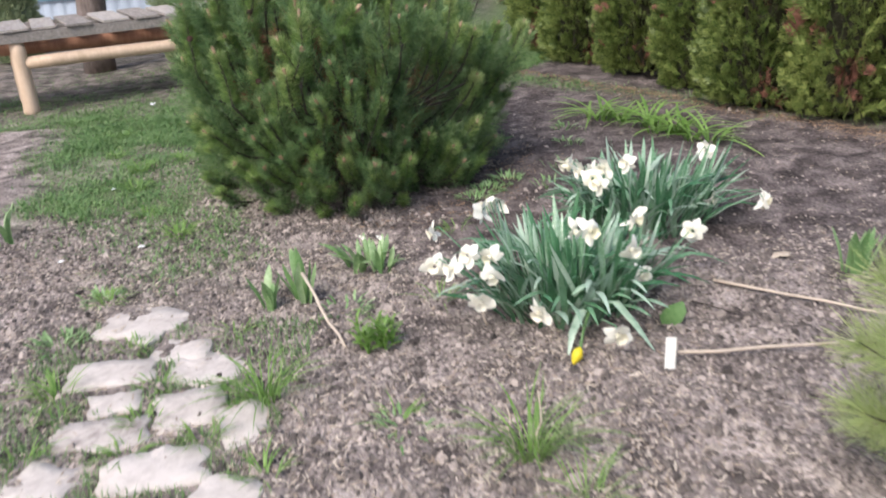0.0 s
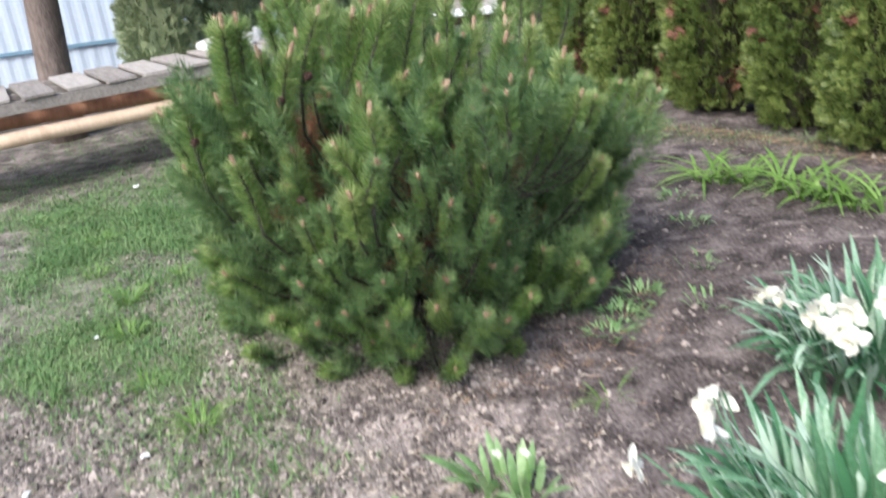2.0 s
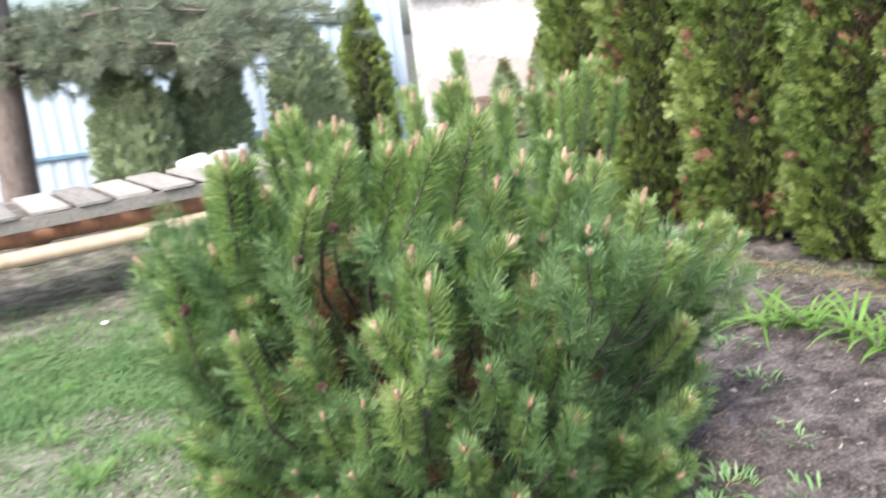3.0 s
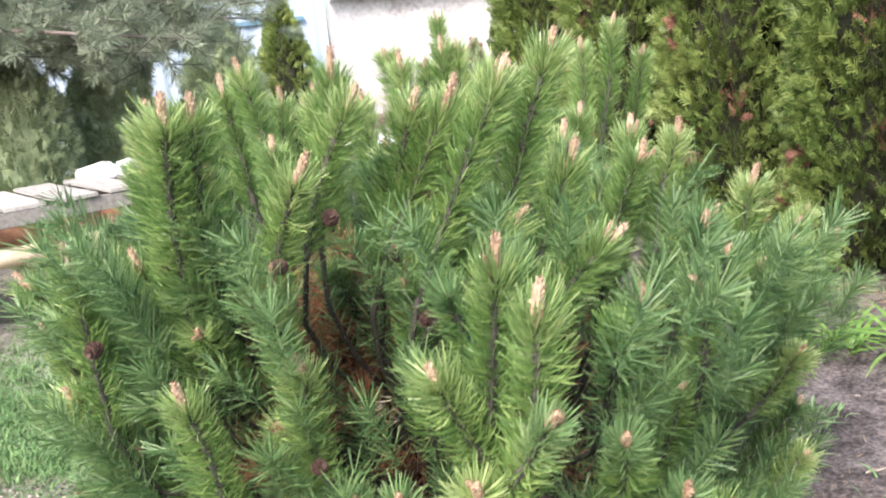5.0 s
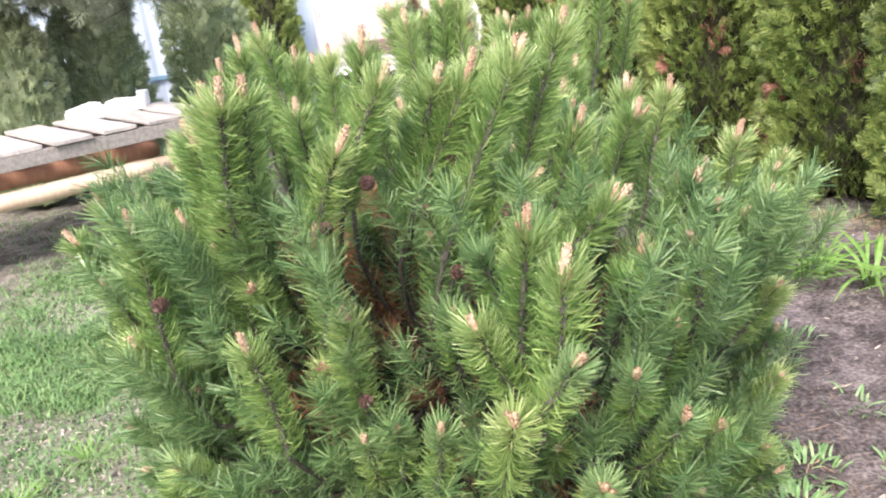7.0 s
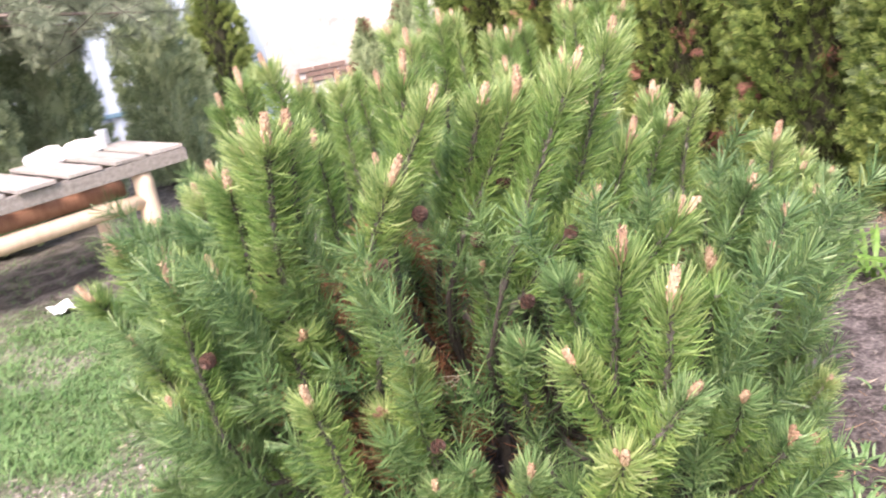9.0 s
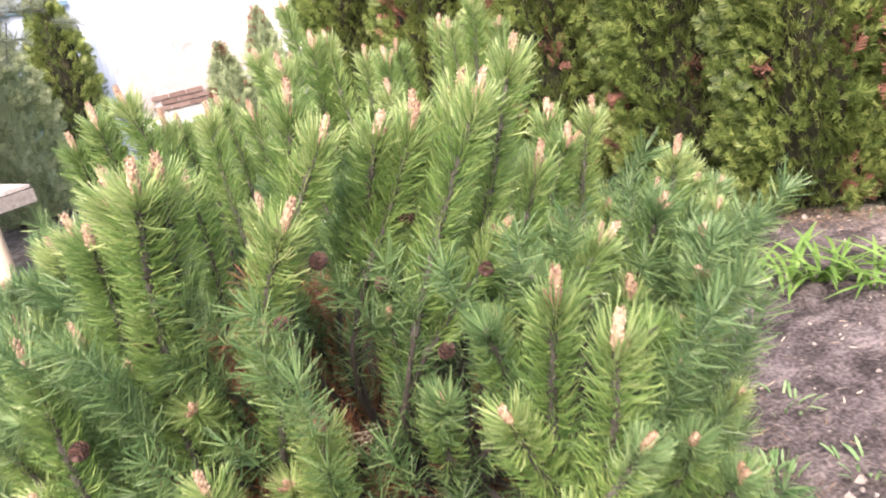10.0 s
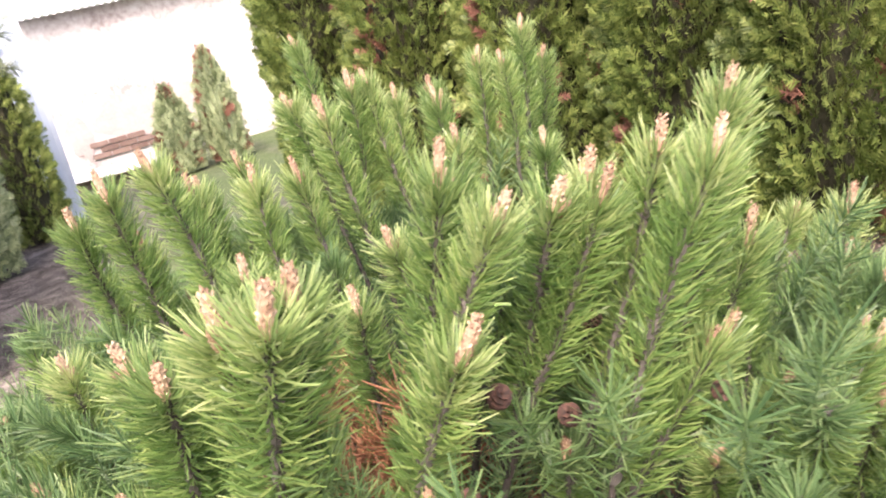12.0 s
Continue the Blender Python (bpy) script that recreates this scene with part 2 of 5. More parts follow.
def lawn(x, y):
    """How much grass grows at a place, 0 to 1."""
    w = noise.noise((x * 1.1, y * 1.1, 7.7)) * 0.3 + noise.noise((x * 4, y * 4, 2.2)) * 0.2
    right = -1.08 - 0.35 * (y - 4.6) if y < 6.2 else -1.64 + 0.75 * (y - 6.2)
    left = -2.2 - 0.48 * (y - 4.6) if y < 7.4 else -9.0
    a = min(1, max(0, (right - x) / 0.35 + 0.5 + w)) * min(1, max(0, (x - left) / 0.4 + 0.5 + w))
    a *= min(1, max(0, (y - 3.9) / 1.9 + 1.2 * w))
    if y > 9.0 and x < -0.8:
        a *= 0.35
    if x < -0.9:
        a *= 1 - 0.6 * min(1, max(0, ((x + 1.6) * -0.496 + (y - 9.5) * 0.868 + 0.5 + 0.4 * w) / 0.3))
    hedge = (x - 1.47) * 0.68 + (y - 7.93) * 0.73
    strip = max(0, 1 - abs(hedge + 0.25) / 0.3) * (0.6 + w)
    a *= min(1, max(0.5, 0.88 + 1.6 * noise.noise((x * 0.9 + 5, y * 0.9, 1.1)) + 0.7 * noise.noise((x * 3.1, y * 3.1, 8.1))))
    return max(a, min(1, strip * 0.6 if x > 0.2 and y > 6.0 else 0))


def dug_and_shaded(x, y):
    """Dark, freshly dug, moist earth, and shade painted in under the table: 0 to 1."""
    w = noise.noise((x * 1.4, y * 1.4, 3.3)) * 0.5 + noise.noise((x * 5, y * 5, 6.2)) * 0.3
    a = min(1, max(0, (x + 0.55 + 0.28 * (y - 4.2)) / 0.6 + w)) * min(1, max(0, (y - 3.5 - 0.12 * x) / 0.7 + w))
    # Ground under the table is darkened to stand in for its shade.
    shaded = (x + 1.6) * -0.496 + (y - 9.5) * 0.868 + 0.2
    table_shade = min(1, max(0, (shaded + 0.25) / 0.3 + w)) if x < -0.9 else 0
    return max(a * min(1, max(0.25, 1.1 + w)), 0.65 * table_shade)


def spread(lo, hi, fine_lo, fine_hi, step):
    inner = list(np.arange(fine_lo, fine_hi, step))
    out, s, p = [], step, fine_hi
    while p < hi:
        out.append(p)
        s *= 1.35
        p += s
    out.append(hi)
    low, s, p = [], step, fine_lo - step
    while p > lo:
        low.append(p)
        s *= 1.35
        p -= s
    low.append(lo)
    return low[::-1] + inner + out


def build_ground():
    xs, ys = spread(-900, 900, -3.4, 3.0, 0.026), spread(-900, 900, 1.8, 8.2, 0.026)
    verts = [(x, y, height(x, y)) for y in ys for x in xs]
    w = len(xs)
    faces = [(j * w + i, j * w + i + 1, (j + 1) * w + i + 1, (j + 1) * w + i) for j in range(len(ys) - 1) for i in range(w - 1)]
    m = material("soil", SOIL_RAMP, 5.5, 0.95, 1.0, 66, distort=0.7, depth=0.03, sheen=0.25)
    nt = m.node_tree
    n, l = nt.nodes, nt.links
    b = n["Principled BSDF"]
    soil = b.inputs["Base Color"].links[0].from_socket
    at = n.new("ShaderNodeAttribute")
    at.attribute_name = "grass_cover"
    nz = n.new("ShaderNodeTexNoise")
    nz.inputs["Scale"].default_value, nz.inputs["Detail"].default_value = 45, 6
    tc = n.new("ShaderNodeTexCoord")
    l.new(tc.outputs["Object"], nz.inputs["Vector"])
    rp = n.new("ShaderNodeValToRGB")
    rp.color_ramp.elements[0].position, rp.color_ramp.elements[0].color = 0.3, (0.05, 0.085, 0.028, 1)
    rp.color_ramp.elements[1].position, rp.color_ramp.elements[1].color = 0.75, (0.17, 0.23, 0.09, 1)
    l.new(nz.outputs[0], rp.inputs[0])
    mx = n.new("ShaderNodeMix")
    mx.data_type = "RGBA"
    l.new(at.outputs["Fac"], mx.inputs[0]), l.new(soil, mx.inputs[6]), l.new(rp.outputs[0], mx.inputs[7])
    l.new(mx.outputs[2], b.inputs["Base Color"])
    dug = n.new("ShaderNodeAttribute")
    dug.attribute_name = "dug_and_shaded"
    # Moist earth and the shade painted under the table both darken here.
    damp_shade = n.new("ShaderNodeMix")
    damp_shade.data_type, damp_shade.blend_type = "RGBA", "MULTIPLY"
    damp_shade.inputs[7].default_value = (0.5, 0.49, 0.51, 1)
    l.new(dug.outputs["Fac"], damp_shade.inputs[0]), l.new(soil, damp_shade.inputs[6]), l.new(damp_shade.outputs[2], mx.inputs[6])
    me = mesh_of("ground", verts, faces, m, smooth=True)
    d = me.attributes.new("dug_and_shaded", "FLOAT", "POINT")
    d.data.foreach_set("value", [dug_and_shaded(v[0], v[1]) for v in verts])
    a = me.attributes.new("grass_cover", "FLOAT", "POINT")
    a.data.foreach_set("value", [lawn(v[0], v[1]) * 0.85 for v in verts])
    tagged(new("ground", me), "bare brown garden soil running into thin lawn", "ground", kind="structure")


def build_grass():
    rng = random.Random(3)
    s = Soup()
    tries = 0
    while tries < 270000 and len(s.f) < 170000:
        tries += 1
        x, y = rng.uniform(-5.0, 1.0), rng.uniform(3.7, 10.5)
        if tries % 12 == 0:
            x, y = rng.uniform(0.3, 3.2), rng.uniform(5.8, 9.6)
        if rng.random() > lawn(x, y) ** 1.4:
            continue
        clump = 0.5 + 0.9 * max(0, noise.noise((x * 3, y * 3, 9.0)) + 0.25)
        z = height(x, y) - 0.004
        a, lean, h = rng.uniform(0, 6.28), rng.uniform(0.5, 1.9), rng.uniform(0.014, 0.04) * clump + 0.007
        d = Vector((math.cos(a), math.sin(a), 0))
        p = Vector((x, y, z))
        s.strip([p, p + d * (lean * h * 0.35) + Vector((0, 0, h * 0.7)), p + d * (lean * h) + Vector((0, 0, h))], Vector((-d.y, d.x, 0)), [0.006, 0.0055, 0.0015])
    tagged(new("grass", s.mesh("grass", GRASS)), "short patchy green lawn grass on brown soil", "grass", kind="stuff")


# flat stones: x, y, width, depth
STONES = [(-1.27, 3.64, 0.36, 0.34), (-1.03, 3.4, 0.24, 0.19), (-0.88, 3.24, 0.29, 0.24), (-1.23, 3.22, 0.32, 0.22), (-1.14, 3.01, 0.2, 0.16), (-0.86, 2.96, 0.25, 0.26), (-0.64, 2.84, 0.17, 0.28), (-1.1, 2.81, 0.32, 0.2), (-0.84, 2.6, 0.33, 0.23), (-1.17, 2.56, 0.23, 0.2), (-0.6, 2.48, 0.2, 0.16)]


def build_crumbs():
    """Clods, pebbles and dry stalks on the bare soil."""
    rng = random.Random(5)
    s, st = Soup(), Soup()
    for k in range(50000):
        x, y = rng.uniform(-2.4, 2.4), (rng.uniform(2.1, 3.7) if k % 5 < 2 else rng.uniform(3.7, 5.2) if k % 5 < 4 else rng.uniform(5.2, 8.2))
        if lawn(x, y) > 0.6:
            continue
        r = rng.uniform(0.003, 0.0115) * (1.9 if rng.random() < 0.1 else 1)
        if any(abs(x - p[0]) < p[2] * 0.5 and abs(y - p[1]) < p[3] * 0.5 for p in STONES) and rng.random() < 0.96:
            continue
        if rng.random() < 0.93 * dug_and_shaded(x, y):
            continue
        z = height(x, y)
        base = len(s.v)
        a0 = rng.uniform(0, 6.28)
        for k in range(5):
            w = a0 + k * 1.257 + rng.uniform(-0.3, 0.3)
            q = r * rng.uniform(0.7, 1.4)
            s.v.append((x + q * math.cos(w), y + q * math.sin(w), z - 0.002))
        for k in range(3):
            w = a0 + 0.6 + k * 2.1
            q = r * rng.uniform(0.3, 0.7)
            s.v.append((x + q * math.cos(w), y + q * math.sin(w), z + r * rng.uniform(0.5, 1.1)))
        for f in ((0, 1, 5), (1, 2, 6, 5), (2, 3, 6), (3, 4, 7, 6), (4, 0, 5, 7), (5, 6, 7)):
            s.f.append(tuple(base + k for k in f))
            s.i.append(0)
    for k in range(34000):
        x, y = rng.uniform(-2.6, 3.0), rng.uniform(2.0, 8.2) if k % 2 else rng.uniform(2.0, 4.4)
        if lawn(x, y) > 0.7 or noise.noise((x * 1.3, y * 1.3, 5.0)) < rng.uniform(-0.5, 0.35):
            continue
        if rng.random() < 0.75 * dug_and_shaded(x, y):
            continue
        a, h = rng.uniform(0, 6.28), rng.uniform(0.008, 0.04)
        d = Vector((math.cos(a), math.sin(a), rng.uniform(-0.1, 0.3)))
        p = Vector((x, y, height(x, y) + 0.003))
        bend = Vector((rng.uniform(-0.3, 0.3), rng.uniform(-0.3, 0.3), 0))
        st.strip([p, p + d * h * 0.5 + bend * h * 0.3, p + d * h], Vector((-d.y, d.x, 0.3)).normalized(), [0.005, 0.006, 0.002])
    litter = Soup()
    for k in range(3600):
        if k % 6:
            u, q = rng.uniform(-1.0, 2.2), abs(rng.gauss(0, 0.15))
            x, y = 1.45 + 0.76 * u - 0.74 * (0.42 + q), 8.4 - 1.0 * u - 0.67 * (0.42 + q)
        else:
            w, q = rng.uniform(-1.6, 0.7), rng.gauss(0.92, 0.12)
            x, y = PINE.x + q * math.cos(w), PINE.y + q * math.sin(w)
        a, h = rng.uniform(0, 6.28), rng.uniform(0.015, 0.05)
        d = Vector((math.cos(a), math.sin(a), rng.uniform(-0.05, 0.3)))
        p = Vector((x, y, height(x, y) + 0.003))
        litter.strip([p, p + d * h], Vector((-d.y, d.x, 0.3)).normalized(), [0.004, 0.002])
    tagged(new("fallen_needles", litter.mesh("fallen_needles", LITTER)), "brown fallen needles and twigs under the hedge and pine", "litter", kind="stuff")
    tagged(new("soil_crumbs", s.mesh("soil_crumbs", CRUMB)), "loose crumbs and clods of dry brown soil", "soil", kind="stuff")
    tagged(new("dry_stalks", st.mesh("dry_stalks", STRAW)), "scattered bits of pale dry stalks on soil", "litter", kind="stuff")


# ---- mugo pine ----
def needles(s, rng, length, count, nlen, bare=0.0, curve=None, width=0.0019, mat=0, origin=Vector(), axis=Vector((0, 0, 1)), seg=2, tip_mat=None):
    """Needles standing round a shoot of that length; curve gives the stem's place at 0 to 1."""
    a = axis.orthogonal().normalized()
    b = axis.cross(a)
    for k in range(count):
        u = bare + (1 - bare) * (1 - ((k + rng.random()) / count) ** 1.35)
        w = rng.uniform(0, 6.283)
        out = math.cos(w) * a + math.sin(w) * b
        from_tip = (1 - u) * length
        open_angle = radians(62 - 14 * max(0, 1 - from_tip / 0.05) + rng.uniform(-18, 18))
        d = axis * math.cos(open_angle) + out * math.sin(open_angle)
        p = (origin + axis * (u * length) if curve is None else curve(u)) + out * 0.003
        n = nlen * rng.uniform(0.75, 1.15)
        lift = axis * (n * rng.uniform(0.0, 0.38))
        side = d.cross(Vector((rng.uniform(-1, 1), rng.uniform(-1, 1), rng.uniform(-1, 1)))).normalized()
        bow = rng.uniform(-0.06, 0.06)
        use = tip_mat if tip_mat is not None and from_tip < 0.05 + rng.uniform(-0.02, 0.03) else mat
        if seg == 2:
            s.strip([p, p + d * n * 0.55 + lift * 0.1 + side * (n * bow), p + d * n * 0.95 + lift], side, [width, width, width * 0.5], use)
        else:
            s.strip([p, p + d * n * 0.95 + lift], side, [width, width * 0.7], use)


def shoot_mesh(name, seed, length, nlen, count, tip, body=None):
    """A woody shoot: a scaly stem, needles all along it, and a cup of longer ones round its end."""
    rng = random.Random(seed)
    s = Soup()
    sway = Vector((rng.uniform(-1, 1), rng.uniform(-1, 1), 0)) * 0.05 * length

    def curve(u):
        return Vector((0, 0, u * length)) + sway * math.sin(u * 3.1)

    s.tube([curve(k / 6) for k in range(7)], [0.0088 - 0.003 * k / 6 for k in range(7)], 7, 1)
    for k in range(int(length * 420)):
        u, w = rng.random(), rng.uniform(0, 6.28)
        p = curve(u)
        o = Vector((math.cos(w), math.sin(w), 0.6))
        s.strip([p + o * 0.005, p + o * rng.uniform(0.01, 0.015)], o.orthogonal().normalized(), [0.006, 0.0015], 1)
    needles(s, rng, length, count, nlen, 0.04, curve, 0.0026, tip_mat=2)
    end = curve(1.0)
    for k in range(44):
        w, open_angle = rng.uniform(0, 6.283), radians(rng.uniform(30, 64))
        out = Vector((math.cos(w), math.sin(w), 0))
        d = Vector((0, 0, math.cos(open_angle))) + out * math.sin(open_angle)
        n = nlen * rng.uniform(0.85, 1.15)
        p = end + out * 0.004 - Vector((0, 0, rng.uniform(0.004, 0.03)))
        side = d.cross(Vector((rng.uniform(-1, 1), rng.uniform(-1, 1), rng.uniform(-1, 1)))).normalized()
        s.strip([p, p + d * n * 0.5, p + d * n * 0.8 + Vector((0, 0, n * 0.22))], side, [0.0026, 0.0026, 0.0013], 2)
    return s.mesh(name, [body or NEEDLE, STEM, tip])


def candle_mesh(name, seed, length, radius, extra):
    """The new shoot at a tip: a blunt rod set with scales in a spiral, often with smaller ones beside it."""
    rng = random.Random(seed)
    s = Soup()

    def spindle(p, d, h, r):
        prof = (0.62, 0.86, 0.95, 0.9, 0.94, 0.86, 0.9, 0.82, 0.74, 0.34)
        ks = len(prof) - 1
        s.tube([p + d * (h * k / ks) for k in range(ks + 1)], [r * q * rng.uniform(0.94, 1.06) for q in prof], 8)
        a = d.orthogonal().normalized()
        b = d.cross(a)
        count = int(h / r * 7)
        for k in range(count):
            u, w = (k + 0.5) / count, k * 2.4 + rng.uniform(-0.2, 0.2)
            o = math.cos(w) * a + math.sin(w) * b
            t = d.cross(o)
            rr = r * prof[min(ks, int(u * ks + 0.5))]
            q = p + d * (u * h) + o * rr * 0.82
            wide, tall, proud = r * rng.uniform(0.3, 0.42), r * rng.uniform(0.6, 1.0), r * rng.uniform(0.3, 0.6)
            base = len(s.v)
            for v in (q - t * wide, q + t * wide, q + d * tall * 0.5 + o * proud, q + d * tall + o * proud * 0.4):
                s.v.append(tuple(v))
            for f in ((0, 1, 2), (1, 3, 2), (3, 0, 2)):
                s.f.append(tuple(base + i for i in f))
                s.i.append(0)

    spindle(Vector((0, 0, -0.008)), Vector((0, 0, 1)), length, radius)
    for k in range(extra):
        w = rng.uniform(0, 6.28)
        d = unit((math.cos(w) * 0.4, math.sin(w) * 0.4, 1))
        spindle(Vector((math.cos(w) * radius, math.sin(w) * radius, -0.008)), d, length * rng.uniform(0.35, 0.9), radius * rng.uniform(0.6, 0.85))
    return s.mesh(name, CANDLE)


def cone_mesh(seed):
    rng = random.Random(seed)
    s = Soup()
    for ring in range(6):
        z, r = ring * 0.0065, 0.017 * math.sin(0.6 + ring * 0.42) + 0.002
        for k in range(8):
            w = k * 0.785 + ring * 0.4 + rng.uniform(-0.1, 0.1)
            o = Vector((math.cos(w), math.sin(w), 0))
            t = Vector((-o.y, o.x, 0))
            p = Vector((0, 0, z)) + o * r * 0.25
            q = Vector((0, 0, z + 0.005)) + o * r
            base = len(s.v)
            for v in (p - t * 0.003, p + t * 0.003, q + t * 0.006, q - t * 0.006, q + Vector((0, 0, -0.005))):
                s.v.append(tuple(v))
            for f in ((0, 1, 2, 3), (3, 2, 4), (1, 0, 4), (0, 3, 4), (1, 4, 2)):
                s.f.append(tuple(base + i for i in f))
                s.i.append(0)
    return s.mesh("cone", CONE)


PINE = Vector((-0.6, 5.6, 0.0))
# shoots on the bush's front: the candle's place x, y, z, the lean of the stem in x and y, its length
FRONT_SHOOTS = [
    (-0.65, 4.49, 1.11, 0.14, -0.2, 0.32), (-0.68, 4.58, 1.15, 0.1, -0.15, 0.24), (-0.38, 4.88, 0.97, 0.0, -0.2, 0.28), (-0.79, 4.58, 1.0, -0.42, -0.2, 0.22),
    (-1.18, 4.85, 0.92, -0.12, -0.2, 0.27), (-0.98, 4.89, 0.93, -0.05, -0.22, 0.25), (-1.02, 4.99, 1.06, 0.06, -0.25, 0.24), (-0.78, 5.06, 1.0, 0.0, -0.3, 0.17),
    (-0.75, 4.49, 0.86, 0.05, -0.6, 0.22), (-0.33, 4.82, 0.81, 0.26, -0.3, 0.2), (-0.33, 4.65, 0.67, 0.4, -0.4, 0.22), (-0.65, 4.45, 0.96, 0.5, -0.55, 0.16),
    (-0.85, 4.66, 0.77, 0.1, -0.45, 0.18), (-0.92, 4.82, 0.7, 0.0, -0.45, 0.16), (-0.99, 4.86, 0.67, -0.1, -0.45, 0.16), (-1.16, 4.99, 0.98, -0.15, -0.9, 0.2),
]
# tall shoots that make the crown
CROWN_SHOOTS = [
    (-0.86, 5.08, 1.41, 0.2, -0.3, 0.32), (-0.83, 5.01, 1.36, 0.42, -0.3, 0.3), (-0.72, 5.06, 1.345, 0.25, -0.25, 0.36), (-0.66, 5.04, 1.33, 0.5, -0.22, 0.28),
    (-0.58, 4.915, 1.376, 0.45, -0.17, 0.42), (-0.565, 5.03, 1.375, 0.4, -0.15, 0.36), (-0.94, 4.95, 1.25, 0.33, -0.35, 0.3), (-1.14, 4.925, 1.375, 0.08, -0.3, 0.38),
    (-1.1, 4.965, 1.38, 0.12, -0.2, 0.2), (-1.18, 5.0, 1.36, -0.15, -0.2, 0.32), (-1.23, 5.15, 1.27, 0.03, -0.35, 0.26), (-1.26, 5.26, 1.27, -0.25, -0.1, 0.26),
    (-0.565, 4.96, 1.115, 0.9, -0.2, 0.24), (-0.5, 4.93, 1.03, 0.05, -0.3, 0.2), (-0.43, 4.84, 1.09, 0.8, -0.1, 0.28), (-0.47, 5.0, 1.42, 0.3, -0.15, 0.38),
]
# shoots on the flank towards the hedge
FLANK_SHOOTS = [
    (0.01, 5.22, 1.084, 0.2, -0.1, 0.26), (-0.13, 5.12, 1.03, 0.35, -0.1, 0.24), (-0.07, 5.03, 0.945, 0.3, -0.2, 0.2), (-0.19, 5.35, 1.15, 0.3, -0.1, 0.28),
    (-0.18, 5.45, 1.195, 0.15, 0.0, 0.3), (-0.07, 5.42, 1.18, 0.25, 0.0, 0.26), (-0.44, 5.02, 1.21, 0.42, -0.1, 0.3), (-0.38, 5.18, 1.02, 0.3, -0.1, 0.22),
    (0.41, 5.7, 0.87, 0.5, -0.1, 0.22), (0.44, 5.61, 0.82, 0.6, -0.15, 0.18), (0.06, 5.15, 0.945, 0.4, -0.2, 0.2), (0.13, 5.28, 0.9, 0.4, -0.2, 0.2),
    (0.13, 5.24, 0.66, 0.6, -0.35, 0.2), (-0.06, 5.42, 0.93, 0.15, 0.0, 0.22), (-0.25, 4.91, 0.84, 0.3, -0.35, 0.18), (0.26, 5.48, 0.9, 0.4, -0.15, 0.2),
]
# candles' places on the lower shoots, which bend up from the bush's foot
LOW_SHOOTS = [
    (-1.31, 4.87, 0.51), (-1.09, 4.85, 0.515), (-1.01, 4.71, 0.5), (-1.24, 4.98, 0.38), (-0.9, 4.61, 0.61), (-0.54, 4.51, 0.89), (-0.46, 4.57, 0.72), (-1.51, 5.22, 0.49),
    (-0.14, 5.03, 0.4), (-0.01, 5.05, 0.32), (-0.22, 4.73, 0.35), (-1.41, 5.06, 0.57), (-1.6, 5.51, 0.46), (-1.33, 5.11, 0.72), (-0.45, 4.52, 0.79), (-0.78, 4.86, 0.9),
    (-0.62, 4.95, 0.965), (-1.45, 5.12, 0.86), (-0.62, 4.47, 0.72), (-0.7, 4.52, 0.55), (-0.5, 4.6, 0.5), (-0.85, 4.6, 0.42), (-0.34, 4.72, 0.48), (-1.15, 4.78, 0.36),
    (-0.55, 4.66, 0.38), (-0.72, 4.64, 0.34), (-0.98, 4.72, 0.34), (-0.38, 4.78, 0.3), (-1.05, 5.0, 0.78),
]
# candles' places low on the flank over the dug soil
SKIRT_SHOOTS = [(0.2, 5.38, 0.46), (0.12, 5.2, 0.42), (0.27, 5.5, 0.62), (0.04, 5.08, 0.22), (0.3, 5.62, 0.48), (0.22, 5.45, 0.26), (0.34, 5.75, 0.68)]
# candles' places on the far side and over the lawn
FAR_SHOOTS = [
    (-1.37, 5.06, 1.12), (-1.4, 5.38, 1.07), (-1.51, 5.43, 1.11), (-1.62, 5.5, 1.01), (-1.17, 5.01, 1.16), (-1.31, 5.28, 1.07), (-1.33, 5.66, 1.17), (-1.5, 5.24, 0.96),
    (0.02, 6.49, 1.38), (-0.5, 6.24, 1.43), (-0.45, 6.26, 1.42), (-0.24, 6.57, 1.32), (-0.12, 6.57, 1.325), (-0.53, 6.45, 1.38), (0.1, 6.35, 1.45), (0.24, 6.47, 1.335),
    (-0.04, 6.26, 1.38), (-0.43, 6.8, 1.53), (-0.68, 6.21, 1.43), (-0.65, 6.07, 1.39), (-0.91, 5.8, 1.345), (-1.09, 5.78, 1.43), (-1.23, 6.05, 1.32), (-0.645, 5.09, 1.35), (-1.16, 5.97, 1.38),
    (-0.78, 5.95, 1.3), (-1.0, 5.95, 1.33), (-0.95, 6.15, 1.3), (-1.02, 5.58, 1.24), (-0.75, 5.6, 1.2),
]
# candles' places in the middle of the crown
MIDDLE_SHOOTS = [(-0.55, 5.7, 1.22), (-0.4, 5.92, 1.28), (-0.8, 6.35, 1.3), (-0.3, 6.2, 1.33), (-0.3, 5.6, 1.18), (-1.15, 5.42, 1.2), (-0.9, 5.4, 1.18), (-0.62, 5.42, 1.2), (-0.15, 5.95, 1.2), (-1.1, 6.2, 1.2)]

# gaps between the front shoots, each an open shaft that slopes down into the bush
HOLLOWS = [((-0.88, 5.2, 0.78), 0.1), ((-0.9, 5.2, 0.9), 0.05), ((-1.11, 5.2, 0.8), 0.07), ((-1.08, 5.1, 0.66), 0.05), ((-0.1, 5.15, 0.52), 0.19)]
SHAFT = Vector((-0.03, -0.93, 0.37)).normalized()


